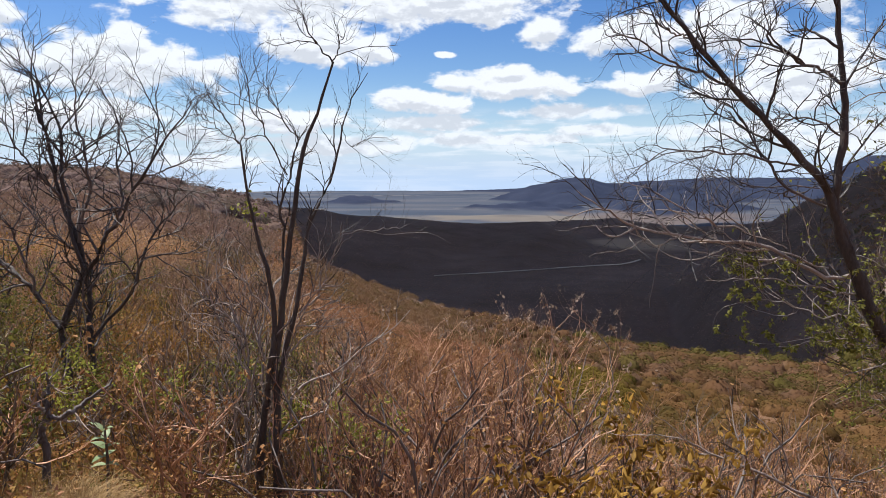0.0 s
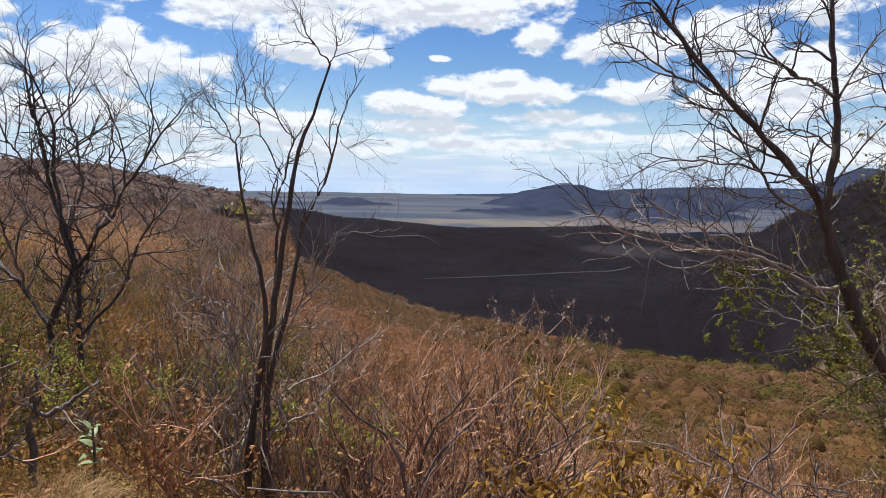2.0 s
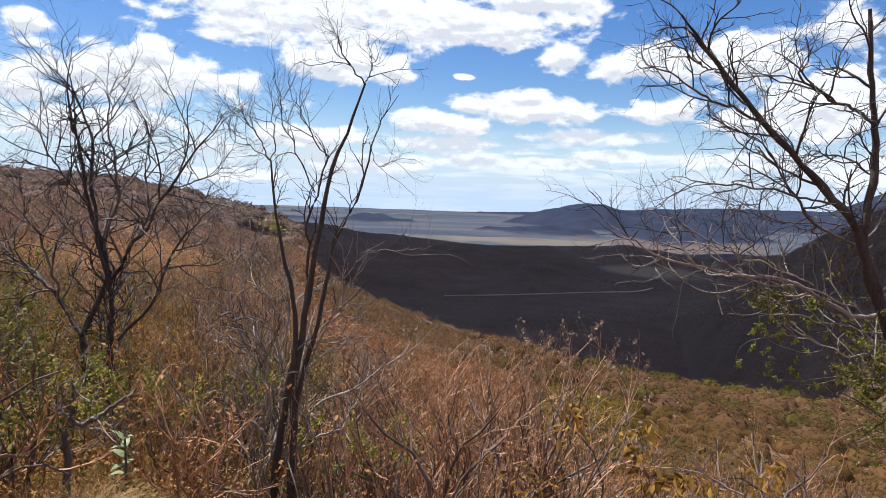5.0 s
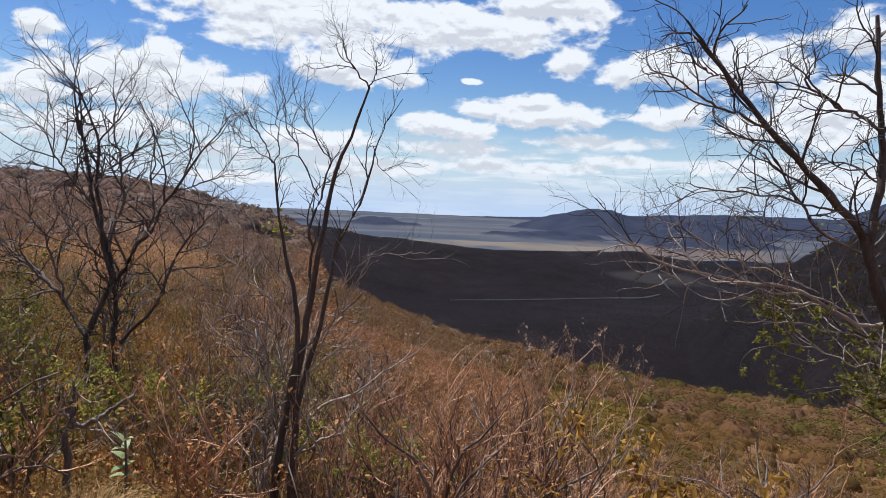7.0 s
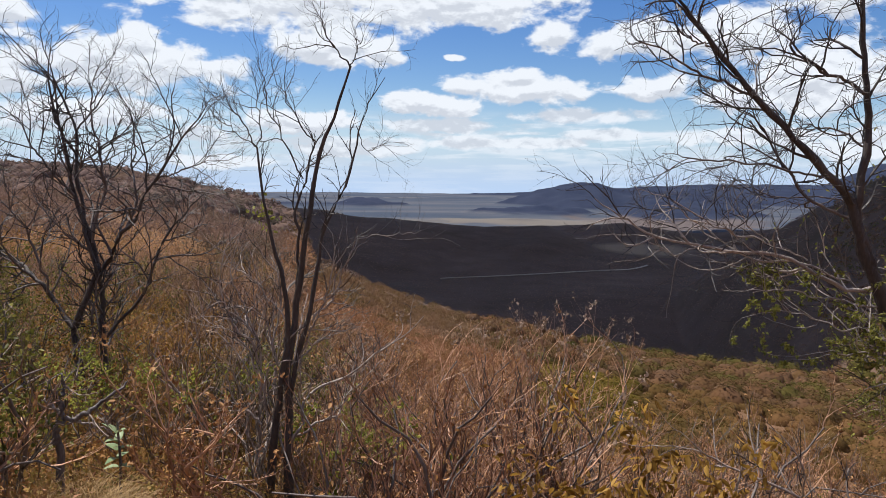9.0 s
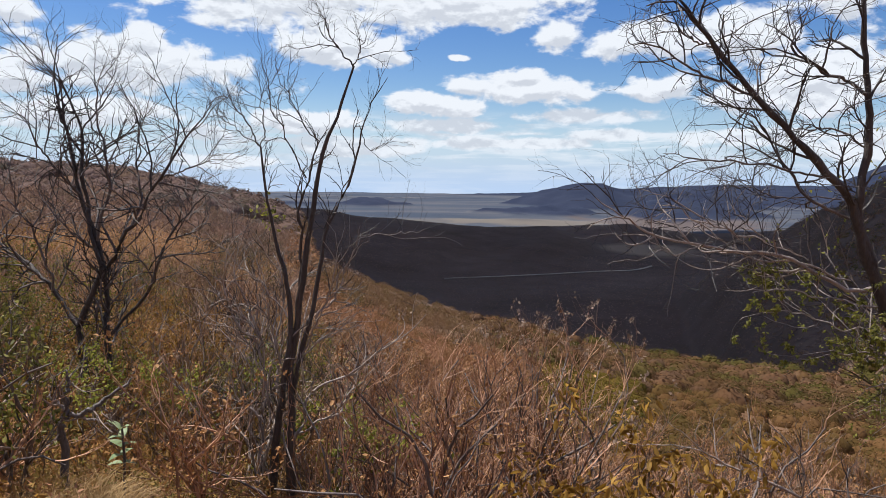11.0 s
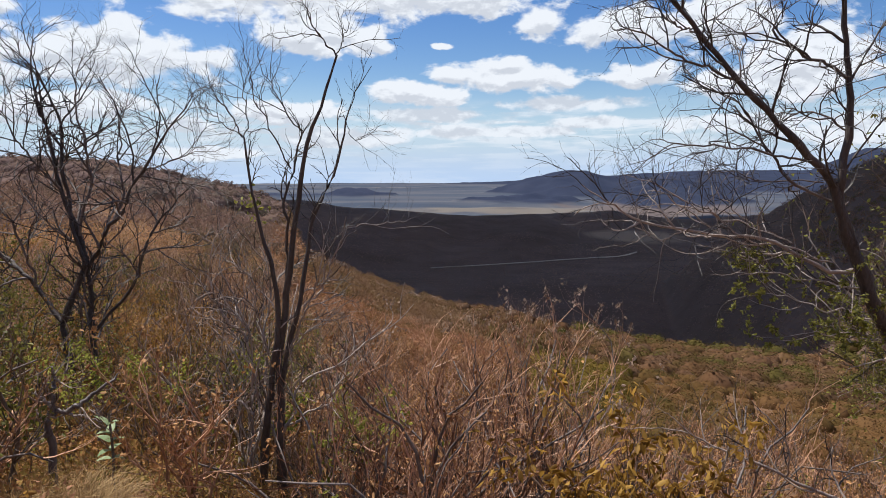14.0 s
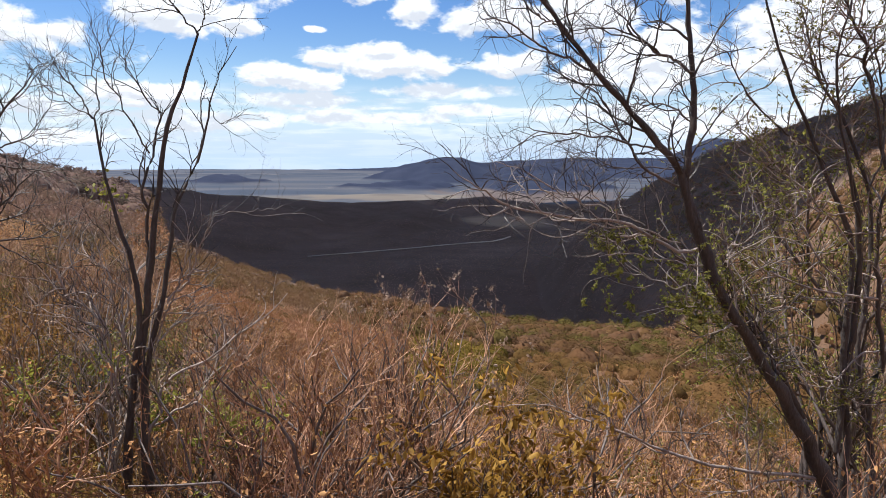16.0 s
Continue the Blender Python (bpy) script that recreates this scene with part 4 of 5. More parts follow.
limb(big_tree, 0.01, 0.003, (2.91, 5.00, -0.11), (2.40, 5.08, -0.07), (2.28, 5.15, -0.04), (2.06, 5.23, 0.02))
limb(big_tree, 0.013, 0.004, (2.54, 5.00, 0.32), (2.35, 5.05, 0.56), (2.27, 5.10, 0.78), (2.33, 5.15, 1.01), (2.49, 5.20, 1.16))
limb(big_tree, 0.018, 0.006, (3.77, 5.00, -1.69), (3.50, 5.01, -0.93), (3.55, 5.02, -0.78), (3.71, 5.03, -0.74))
limb(big_tree, 0.03, 0.012, (4.15, 5.00, -2.18), (3.97, 5.05, -1.66), (3.82, 5.11, -1.41))
limb(big_tree, 0.013, 0.004, (3.27, 5.00, -0.92), (2.98, 4.95, -0.90), (2.54, 4.90, -0.79), (2.23, 4.86, -0.80))
limb(big_tree, 0.012, 0.004, (3.43, 5.00, -1.19), (3.16, 5.06, -1.12), (2.82, 5.11, -1.07), (2.53, 5.17, -0.98))
limb(big_tree, 0.026, 0.006, (4.67, 5.00, -2.99), (3.87, 5.01, -2.86), (3.13, 5.01, -2.58), (2.53, 5.02, -2.36), (2.11, 5.03, -2.18), (1.81, 5.04, -1.94))
limb(big_tree, 0.016, 0.006, (4.52, 5.00, -2.99), (3.83, 4.95, -2.95), (3.30, 4.89, -2.98))
limb(big_tree, 0.016, 0.005, (3.64, 5.00, -1.49), (3.47, 4.93, -1.40), (3.15, 4.85, -1.26), (2.80, 4.78, -1.20))
lv = big_tree.finish(((9, (0.35, 0.95), (38, 72), 0.09, (0.008, 0.0125)), (5, (0.16, 0.46), (35, 70), 0.04, (0.006, 0.0085)), (3, (0.05, 0.22), (30, 65), 0.02, (0.0044, 0.0055))), bark, twig_dark, bark_mid, bark_pale, -0.2)
pts = along(lv[1][0], 24000, big_tree.rng)
w = pts + big_tree.base
low = pts[(w[:, 2] < -0.62) & (w[:, 2] > -1.35) & (w[:, 0] < 3.5) & (w[:, 0] > 2.3)]
foliage(low[:3200], (0.018, 0.04), big_tree.rng, leaf_lime, big_tree.root, "small yellow-green leaves on the low branches")

leafy_tree = Tree("thicket_tree", (5.4, 5.4, on_ground(5.4, 5.4)), "tangled many-stemmed tree with sparse green leaves", 5, 0.55)
limb(leafy_tree, 0.06, 0.012, (5.36, 5.40, -3.94), (5.23, 5.41, -3.31), (5.23, 5.41, -2.71), (5.11, 5.42, -2.00), (5.11, 5.43, -1.43), (5.11, 5.44, -0.87), (4.81, 5.44, -0.27), (4.59, 5.45, 0.15), (4.31, 5.46, 0.65), (4.10, 5.46, 1.10), (3.95, 5.47, 1.53))
limb(leafy_tree, 0.07, 0.04, (5.49, 5.40, -3.96), (5.56, 5.42, -3.17), (5.47, 5.45, -2.50), (5.61, 5.47, -2.04), (5.78, 5.50, -1.59))
limb(leafy_tree, 0.024, 0.007, (5.51, 5.40, -1.41), (5.12, 5.36, -1.32), (4.48, 5.32, -1.21), (4.08, 5.28, -1.06), (3.91, 5.24, -0.95), (3.66, 5.19, -0.82), (3.48, 5.15, -0.60))
limb(leafy_tree, 0.02, 0.006, (5.40, 5.40, -1.39), (4.98, 5.45, -1.37), (4.42, 5.49, -1.34), (3.87, 5.54, -1.35), (3.50, 5.58, -1.38))
limb(leafy_tree, 0.009, 0.005, (4.20, 5.40, -1.30), (4.07, 5.37, -1.41), (3.96, 5.35, -1.47))
limb(leafy_tree, 0.012, 0.006, (3.79, 5.40, -1.49), (3.56, 5.30, -1.39), (3.37, 5.19, -1.32))
limb(leafy_tree, 0.018, 0.006, (5.57, 5.40, -1.91), (5.21, 5.38, -1.92), (4.95, 5.35, -2.18), (4.57, 5.33, -2.00), (4.24, 5.30, -1.86), (3.76, 5.28, -1.80))
limb(leafy_tree, 0.014, 0.006, (4.13, 5.40, -3.15), (4.11, 5.45, -2.64), (4.11, 5.51, -1.97), (4.10, 5.56, -1.70))
limb(leafy_tree, 0.011, 0.005, (4.18, 5.40, -3.15), (4.28, 5.47, -2.66), (4.08, 5.55, -2.21), (3.99, 5.62, -1.94))
limb(leafy_tree, 0.05, 0.028, (4.69, 5.40, -2.55), (4.39, 5.38, -2.08), (4.05, 5.35, -1.62), (3.75, 5.33, -1.22), (3.64, 5.31, -0.87))
limb(leafy_tree, 0.06, 0.03, (5.11, 5.40, -2.93), (5.15, 5.41, -2.16), (5.19, 5.41, -1.48), (5.14, 5.42, -0.65), (4.94, 5.42, -0.01))
limb(leafy_tree, 0.026, 0.008, (5.13, 5.40, -0.65), (4.86, 5.33, -0.01), (4.61, 5.26, 0.64), (4.61, 5.20, 1.16), (4.62, 5.13, 1.52))
limb(leafy_tree, 0.016, 0.005, (4.55, 5.40, 0.15), (4.65, 5.44, 0.66), (4.58, 5.49, 1.12), (4.70, 5.53, 1.53))
limb(leafy_tree, 0.02, 0.006, (5.20, 5.40, -0.27), (5.26, 5.37, 0.41), (5.05, 5.33, 0.96), (5.07, 5.30, 1.45))
limb(leafy_tree, 0.012, 0.004, (4.26, 5.40, 0.65), (4.50, 5.51, 1.02), (4.46, 5.63, 1.39))
limb(leafy_tree, 0.018, 0.005, (5.08, 5.40, -1.42), (4.73, 5.50, -0.87), (4.53, 5.59, -0.55), (4.21, 5.69, -0.34))
limb(leafy_tree, 0.03, 0.02, (5.49, 5.40, -2.72), (5.26, 5.40, -2.47), (5.18, 5.40, -2.29))
limb(leafy_tree, 0.045, 0.01, (5.40, 5.40, -2.60), (5.26, 5.45, -1.78), (5.35, 5.50, -1.00), (5.28, 5.55, -0.28), (4.93, 5.60, 0.42), (4.69, 5.65, 0.84), (4.55, 5.70, 1.36))
limb(leafy_tree, 0.04, 0.012, (5.55, 5.40, -2.13), (5.38, 5.36, -1.31), (5.28, 5.32, -0.53), (5.41, 5.29, 0.15))
limb(leafy_tree, 0.018, 0.004, (4.69, 5.40, -0.06), (4.11, 5.32, 0.29), (3.57, 5.23, 0.75), (3.28, 5.15, 1.01))
limb(leafy_tree, 0.02, 0.005, (5.08, 5.40, -0.87), (4.48, 5.42, -0.27), (3.93, 5.44, 0.14), (3.70, 5.46, 0.39))
limb(leafy_tree, 0.014, 0.005, (5.08, 5.40, -0.54), (4.59, 5.31, -0.47), (4.08, 5.21, -0.16), (3.60, 5.12, 0.06))
limb(leafy_tree, 0.03, 0.012, (5.36, 5.40, -0.11), (5.04, 5.34, 0.66), (4.80, 5.28, 1.14), (4.54, 5.22, 1.45))
limb(leafy_tree, 0.012, 0.005, (5.52, 5.40, -1.47), (4.74, 5.38, -1.35), (4.11, 5.36, -1.28), (3.46, 5.34, -1.30))
limb(leafy_tree, 0.01, 0.004, (5.18, 5.40, -2.34), (4.67, 5.42, -2.20), (3.93, 5.44, -1.94), (3.63, 5.47, -1.82))
lv = leafy_tree.finish(((17, (0.25, 0.66), (30, 80), 0.06, (0.007, 0.013)), (5, (0.14, 0.36), (25, 65), 0.04, (0.0042, 0.006)), (2, (0.05, 0.17), (25, 65), 0.04, (0.0028, 0.0036))), bark, twig_brown, bark, bark_pale, -0.1)
pts = along(lv[1][0], 17000, leafy_tree.rng)
w = pts + leafy_tree.base
foliage(pts[w[:, 2] < 0.1][:7800], (0.018, 0.038), leafy_tree.rng, leaf_lime, leafy_tree.root, "small yellow-green leaves")
foliage(pts[(w[:, 2] > 0.1) & (w[:, 0] > 3.6)][:1600], (0.018, 0.04), leafy_tree.rng, leaf_olive, leafy_tree.root, "sparse small green leaves")


def view_floor(az):
    """The angle of height below which plants stay, where the view opens between the trees."""
    return table(az, (-52, -18, -11, -5, 2, 8, 12, 20, 28, 35, 54), (-4, -6, -9.5, -11.5, -12.5, -13.5, -17, -18.3, -16, -8, -3))


# bushes: a few kinds, each built once and then repeated over the bank
def bush(name, label, seed, height, stems, twig_mat, leaf_mat=None, leaf_count=0, leaf_size=(0.03, 0.055), lean=0.2, fine=(5, 4), droop=0.3, slim=0.26, stem_mat=None, leaf_from=0.3, leaf_low=0.0, stout=1.0, broad=False, reach=(0.24, 0.5), crook=0.36, steps=(7, 5), bunch=0.0):
    rng = np.random.default_rng(seed)
    root = thing(name, (0, 0, 0), label, "bush", name.replace("_", " ") + " plants on the bank")
    a = rng.uniform(0, 6.283, stems)
    P = np.zeros((stems, 10, 3))
    way = np.column_stack([np.cos(a) * lean, np.sin(a) * lean, np.ones(stems)]) + rng.normal(size=(stems, 3)) * 0.15
    P[:, 0] = np.column_stack([np.cos(a), np.sin(a), np.zeros(stems)]) * rng.uniform(0.02, 0.2, stems)[:, None] - (0, 0, 0.1)
    L = height * rng.uniform(0.6, 1.05, stems)
    bend = np.zeros((stems, 3))
    for s in range(1, 10):
        way /= np.linalg.norm(way, axis=1, keepdims=True)
        P[:, s] = P[:, s - 1] + way * (L / 9)[:, None]
        bend = 0.3 * bend + rng.normal(size=way.shape) * crook * 0.75
        way = way + bend + (0, 0, 0.11)
    R = stout * rng.uniform(0.011, 0.022, stems)[:, None] * np.linspace(1, 0.3, 10)
    one = shoots(P, R, fine[0], (0.18, 1.0), (reach[0] * height, reach[1] * height), (20, 48), 0.24, steps[0], (0.006, 0.011), rng, 0.4)
    two = shoots(*one, fine[1], (0.15, 1.0), (0.09 * height, 0.24 * height), (22, 55), 0.18, steps[1], (0.0034, 0.0054), rng, 0.44)
    v, f, n = [], [], 0
    for p, r in (one, two):
        x, y = tubes(p, r, 3)
        v.append(x)
        f.append(y + n)
        n += len(x)
    for i in range(stems):
        part("stem", tubes(P[i:i + 1], R[i:i + 1], 5), stem_mat or twig_mat, root, smooth=True)
    tagged(part("brushwood", (np.concatenate(v), np.concatenate(f)), twig_mat, root), kind="stuff")
    if leaf_mat:
        at = along(two[0], leaf_count, rng, leaf_from)
        at = at[at[:, 2] > leaf_low * at[:, 2].max()]
        if bunch:
            # leaves stand together in tufts
            at = at[rng.integers(0, max(1, len(at) // 9), len(at))] + rng.normal(size=at.shape) * bunch
        if broad:
            tagged(part("foliage", broad_leaves(at, leaf_size, rng, droop, slim), leaf_mat, root, smooth=True), kind="stuff")
        else:
            foliage(at, leaf_size, rng, leaf_mat, root, "", droop, slim)
    return root


def bush_kinds(fine, share, steps):
    return (
        bush("bare_bush", "bare reddish-brown bush of thin crooked twigs", 11, 2.0, 10, twig_red, leaf_brown, int(260 * share), stem_mat=bark_mid, fine=fine, steps=steps),
        bush("bare_bush", "bare grey-brown bush of fine twigs", 12, 2.1, 9, twig_grey, leaf_brown, int(120 * share), stem_mat=bark_mid, fine=fine, steps=steps),
        bush("bare_bush", "reddish bush with a few dry brown leaves", 13, 1.7, 10, twig_red, leaf_brown, int(700 * share), fine=fine, steps=steps),
        bush("ochre_bush", "low bush with dry ochre leaves", 14, 1.4, 9, twig_red, leaf_ochre, int(1000 * share), (0.03, 0.06), fine=fine, steps=steps, bunch=0.05),
        bush("green_bush", "low bush with small yellow-green leaves", 15, 1.4, 9, twig_brown, leaf_olive, int(1100 * share), (0.025, 0.05), fine=fine, steps=steps, bunch=0.06),
        bush("dry_bush", "bush thick with small withered rust-brown leaves", 16, 1.8, 9, twig_brown, leaf_rust, int(1900 * share), (0.026, 0.05), fine=fine, steps=steps),
    )


kinds = bush_kinds((5, 4), 1.0, (7, 5)) + bush_kinds((4, 3), 0.7, (5, 4))


def settle(ob, x, y, size, turn, tip=(0, 0)):
    ob.matrix_basis = pose(x, y, on_ground(x, y), tip[0], tip[1], turn) @ Matrix.Scale(size, 4)
    return ob


# single plants that stand out
def tallness(ob):
    high = []
    for child in ob.children:
        co = np.empty(len(child.data.vertices) * 3, dtype=np.float32)
        child.data.vertices.foreach_get("co", co)
        high.append(float(co[2::3].max()))
    return max(high)


def settle_to(ob, x, y, top, turn):
    """Stand a plant on the ground at such a size that it reaches up to the given height."""
    return settle(ob, x, y, (top - on_ground(x, y)) / tallness(ob), turn)


def stand(ob, places):
    """The first plant and its copies, each at (x, y, top, turn)."""
    for i, (x, y, top, turn) in enumerate(places):
        settle_to(ob if i == 0 else copy_thing(ob, Matrix()), x, y, top, turn)


big_leaf = bush("ochre_bush", "bush with large curled ochre-yellow leaves", 21, 1.5, 8, twig_brown, leaf_ochre, 640, (0.045, 0.09), 0.06, (5, 4), 0.9, 0.2, leaf_from=0.15, leaf_low=0.4, broad=True, reach=(0.12, 0.24), bunch=0.045, crook=0.2)
stand(big_leaf, ((1.42, 4.9, -1.72, 0), (1.18, 4.9, -1.95, 140), (1.78, 5.0, -1.92, 230), (1.5, 5.3, -1.98, 300)))
fan = bush("bare_bush", "tall bare reddish bush with a fan of crooked stems", 24, 2.3, 9, twig_red, leaf_brown, 420, (0.02, 0.045), lean=0.3, fine=(6, 4), stout=1.35, reach=(0.22, 0.42), stem_mat=bark_mid)
stand(fan, ((0.25, 5.3, -1.0, 0), (-0.4, 5.9, -1.15, 100), (0.75, 6.1, -1.3, 210), (0.1, 7.4, -1.5, 50), (2.9, 6.6, -2.0, 160), (-0.75, 5.2, -1.5, 290), (0.5, 4.8, -1.75, 30), (-0.25, 4.7, -1.75, 190)))
wiry = bush("bare_bush", "bare bush of pale crooked twigs beside the slim tree", 25, 2.3, 9, twig_grey, lean=0.3, fine=(6, 5), stout=1.0, reach=(0.2, 0.42), stem_mat=bark_pale, crook=0.3)
stand(wiry, ((-2.1, 6.4, -0.75, 20), (-1.35, 6.5, -0.95, 140), (-2.75, 7.3, -0.7, 260)))
thicket = bush("thicket_bush", "tall tangled bush with pale twigs and green leaves", 28, 3.4, 8, twig_brown, leaf_lime, 1500, (0.018, 0.036), 0.1, (9, 5), stem_mat=bark_mid, stout=1.3, reach=(0.14, 0.3), crook=0.2)
stand(thicket, ((7.0, 7.4, 0.8, 0), (6.6, 6.3, 0.9, 280), (7.4, 8.2, 1.0, 325)))
pale_leaf = bush("tall_bush", "tall thin bush with pale withered leaves at its tips", 22, 2.7, 11, twig_red, leaf_pale, 1900, (0.016, 0.032), 0.16, (7, 5), 0.6, 0.34, leaf_from=0.6, leaf_low=0.78, stem_mat=bark_mid, reach=(0.14, 0.3), bunch=0.02)
stand(pale_leaf, ((0.78, 6.0, -1.06, 40), (0.6, 6.2, -1.15, 160), (0.98, 6.1, -1.2, 280), (0.42, 6.1, -1.2, 80)))
lush = bush("green_bush", "leafy yellow-green bush among bare twigs", 27, 1.5, 9, twig_brown, leaf_green, 2600, (0.034, 0.066), 0.45, (5, 4), leaf_from=0.2, leaf_low=0.7, bunch=0.06)
stand(lush, ((-2.95, 6.1, -1.72, 30), (-3.6, 6.2, -1.72, 300), (-2.45, 6.2, -1.75, 200), (-3.95, 5.7, -2.0, 80), (-1.25, 6.7, -2.25, 130), (-1.0, 6.3, -2.3, 250)))
olive = bush("green_bush", "tall soft olive-green bush behind the bare tree", 29, 2.2, 9, twig_brown, leaf_olive, 3600, (0.03, 0.06), 0.3, (6, 4), leaf_from=0.1, leaf_low=0.2, bunch=0.09)
stand(olive, ((-6.0, 8.9, -0.9, 0), (-6.9, 9.6, -0.8, 120), (-5.4, 7.6, -1.5, 220)))
rusty = (((-4.1, 9.0, -1.4, 10), (-3.4, 8.6, -1.5, 140), (-2.75, 7.0, -1.9, 250), (-4.9, 9.6, -1.6, 70), (-3.7, 7.4, -2.1, 200)))
stand(kinds[5], rusty)

rng = np.random.default_rng(77)
placed, used = [(0.78, 6.0), (0.52, 6.2), (1.05, 6.1), (1.42, 4.9), (1.02, 4.9), (1.9, 5.0), (-2.95, 6.1), (-2.45, 6.2), (-3.6, 6.2), (-1.25, 6.7), (0.25, 5.3), (-0.4, 5.9), (0.75, 6.1), (0.1, 7.4), (2.9, 6.6), (-0.75, 5.2), (0.5, 4.8), (-0.25, 4.7), (7.0, 7.4), (6.6, 6.3)] + [p[:2] for p in rusty], {5}
for _ in range(9000):
    if len(placed) >= 265:
        break
    d = 4.3 + 26 * rng.uniform() ** 1.5
    az = rng.uniform(-52, 54)
    x, y = d * math.sin(radians(az)), d * math.cos(radians(az))
    if any((x - px) ** 2 + (y - py) ** 2 < (0.42 + 0.034 * d) ** 2 for px, py in placed):
        continue
    # gaps in front of the trunks and of the plants that stand out
    if any(a0 < az < a1 and d < far for a0, a1, far in ((-20, -11, 6.6), (-44, -11, 5.3), (-35, -27, 7.6), (8, 25, 5.8), (36, 50, 5.6), (-30, -25, 7.0), (-12, 10, 4.9))):
        continue
    g = on_ground(x, y)
    # plants stay low where the view opens between the trees
    room = d * math.tan(radians(float(view_floor(az)))) - g
    w = rng.uniform()
    if az < -12:
        k = 0 if w < 0.30 else 1 if w < 0.52 else 2 if w < 0.66 else 4 if w < 0.91 else 5
    elif az < 10:
        k = 0 if w < 0.48 else 1 if w < 0.58 else 2 if w < 0.86 else 3 if w < 0.95 else 4
    else:
        k = 0 if w < 0.26 else 1 if w < 0.40 else 2 if w < 0.62 else 3 if w < 0.86 else 4
    s = min(rng.uniform(0.75, 1.25), room / tallness(kinds[k]))
    if s < 0.3:
        continue
    placed.append((x, y))
    k += 6 if d > 12 else 0
    ob = copy_thing(kinds[k], Matrix()) if k in used else kinds[k]
    used.add(k)
    settle(ob, x, y, s, rng.uniform(0, 360), (rng.uniform(-6, 6), rng.uniform(-6, 6)))
for k in sorted(set(range(12)) - used):
    settle(kinds[k], -4.5 - 0.7 * k, 13.0 + 0.5 * k, 0.9, 40 * k)


# milkweed with broad silvery leaves in pairs
def milkweed():
    rng = np.random.default_rng(8)
    x, y = -2.62, 5.0
    root = thing("milkweed", (x, y, on_ground(x, y)), "milkweed with broad silvery green leaves", "plant")
    h = -1.93 - on_ground(x, y)
    line, r = resample(((0, 0, -0.05), (0.02, 0, h * 0.5), (0, 0.01, h)), (0.014, 0.008), 8)
    part("stem", tubes(line[None], r[None], 6), bark_mid, root, smooth=True)
    for i in range(10):
        a, z = i // 2 * 1.57 + i % 2 * 3.14 + rng.uniform(-0.4, 0.4), h - 0.035 * (10 - i // 2 * 2) - 0.02
        way = Vector((math.cos(a), math.sin(a), 0.35 + 0.22 * (i // 2) + rng.uniform(-0.2, 0.2))).normalized()
        side = way.cross(Vector((0, 0, 1))).normalized()
        up = side.cross(way)
        v, f = [], []
        long, wide = rng.uniform(0.10, 0.14), rng.uniform(0.03, 0.042)
        for j in range(7):
            u = j / 6
            w = wide * math.sin(math.pi * min(1, 0.08 + 0.92 * u) ** 0.8)
            c = Vector((0, 0, z)) + way * (long * u) - up * (0.05 * u * u)
            for k in (-1, 0, 1):
                v.append(c + side * (k * w) + up * (abs(k) * w * 0.35))
        part("leaf", (np.array(v), grid_faces(7, 3, False)), leaf_silver, root, smooth=True)


milkweed()


# tufts of dry grass on the edge of the bank
def grass_tuft(name, label, seed, blades, height):
    rng = np.random.default_rng(seed)
    P = np.zeros((blades, 5, 3))
    a = rng.uniform(0, 6.283, blades)
    P[:, 0] = np.column_stack([np.cos(a), np.sin(a), np.zeros(blades)]) * (rng.uniform(0, 0.16, blades))[:, None]
    way = np.column_stack([np.cos(a) * 0.5, np.sin(a) * 0.5, np.ones(blades)]) + rng.normal(size=(blades, 3)) * 0.3
    L = height * rng.uniform(0.4, 1.0, blades)
    for s in range(1, 5):
        way /= np.linalg.norm(way, axis=1, keepdims=True)
        P[:, s] = P[:, s - 1] + way * (L / 4)[:, None]
        way = way + rng.normal(size=way.shape) * 0.34 + np.column_stack([np.cos(a) * 0.25, np.sin(a) * 0.25, -0.22 * np.ones(blades)])
    root = thing(name, (0, 0, 0), label, "grass", "dry grass tufts")
    tagged(part("straw", tubes(P, np.full((blades, 5), 0.0028) * np.linspace(1, 0.3, 5), 3), straw, root), kind="stuff")
    return root


tuft_a = grass_tuft("grass_tuft", "dry straw-coloured grass tuft on the bank", 41, 55, 0.5)
rng = np.random.default_rng(42)
for i in range(60):
    az, d = (rng.uniform(-40, -25), rng.uniform(3.6, 5.4)) if i < 34 else (rng.uniform(-40, 45), rng.uniform(4.5, 7))
    x, y = d * math.sin(radians(az)), d * math.cos(radians(az))
    settle(copy_thing(tuft_a, Matrix()) if i else tuft_a, x, y, rng.uniform(0.5, 0.9), rng.uniform(0, 360))


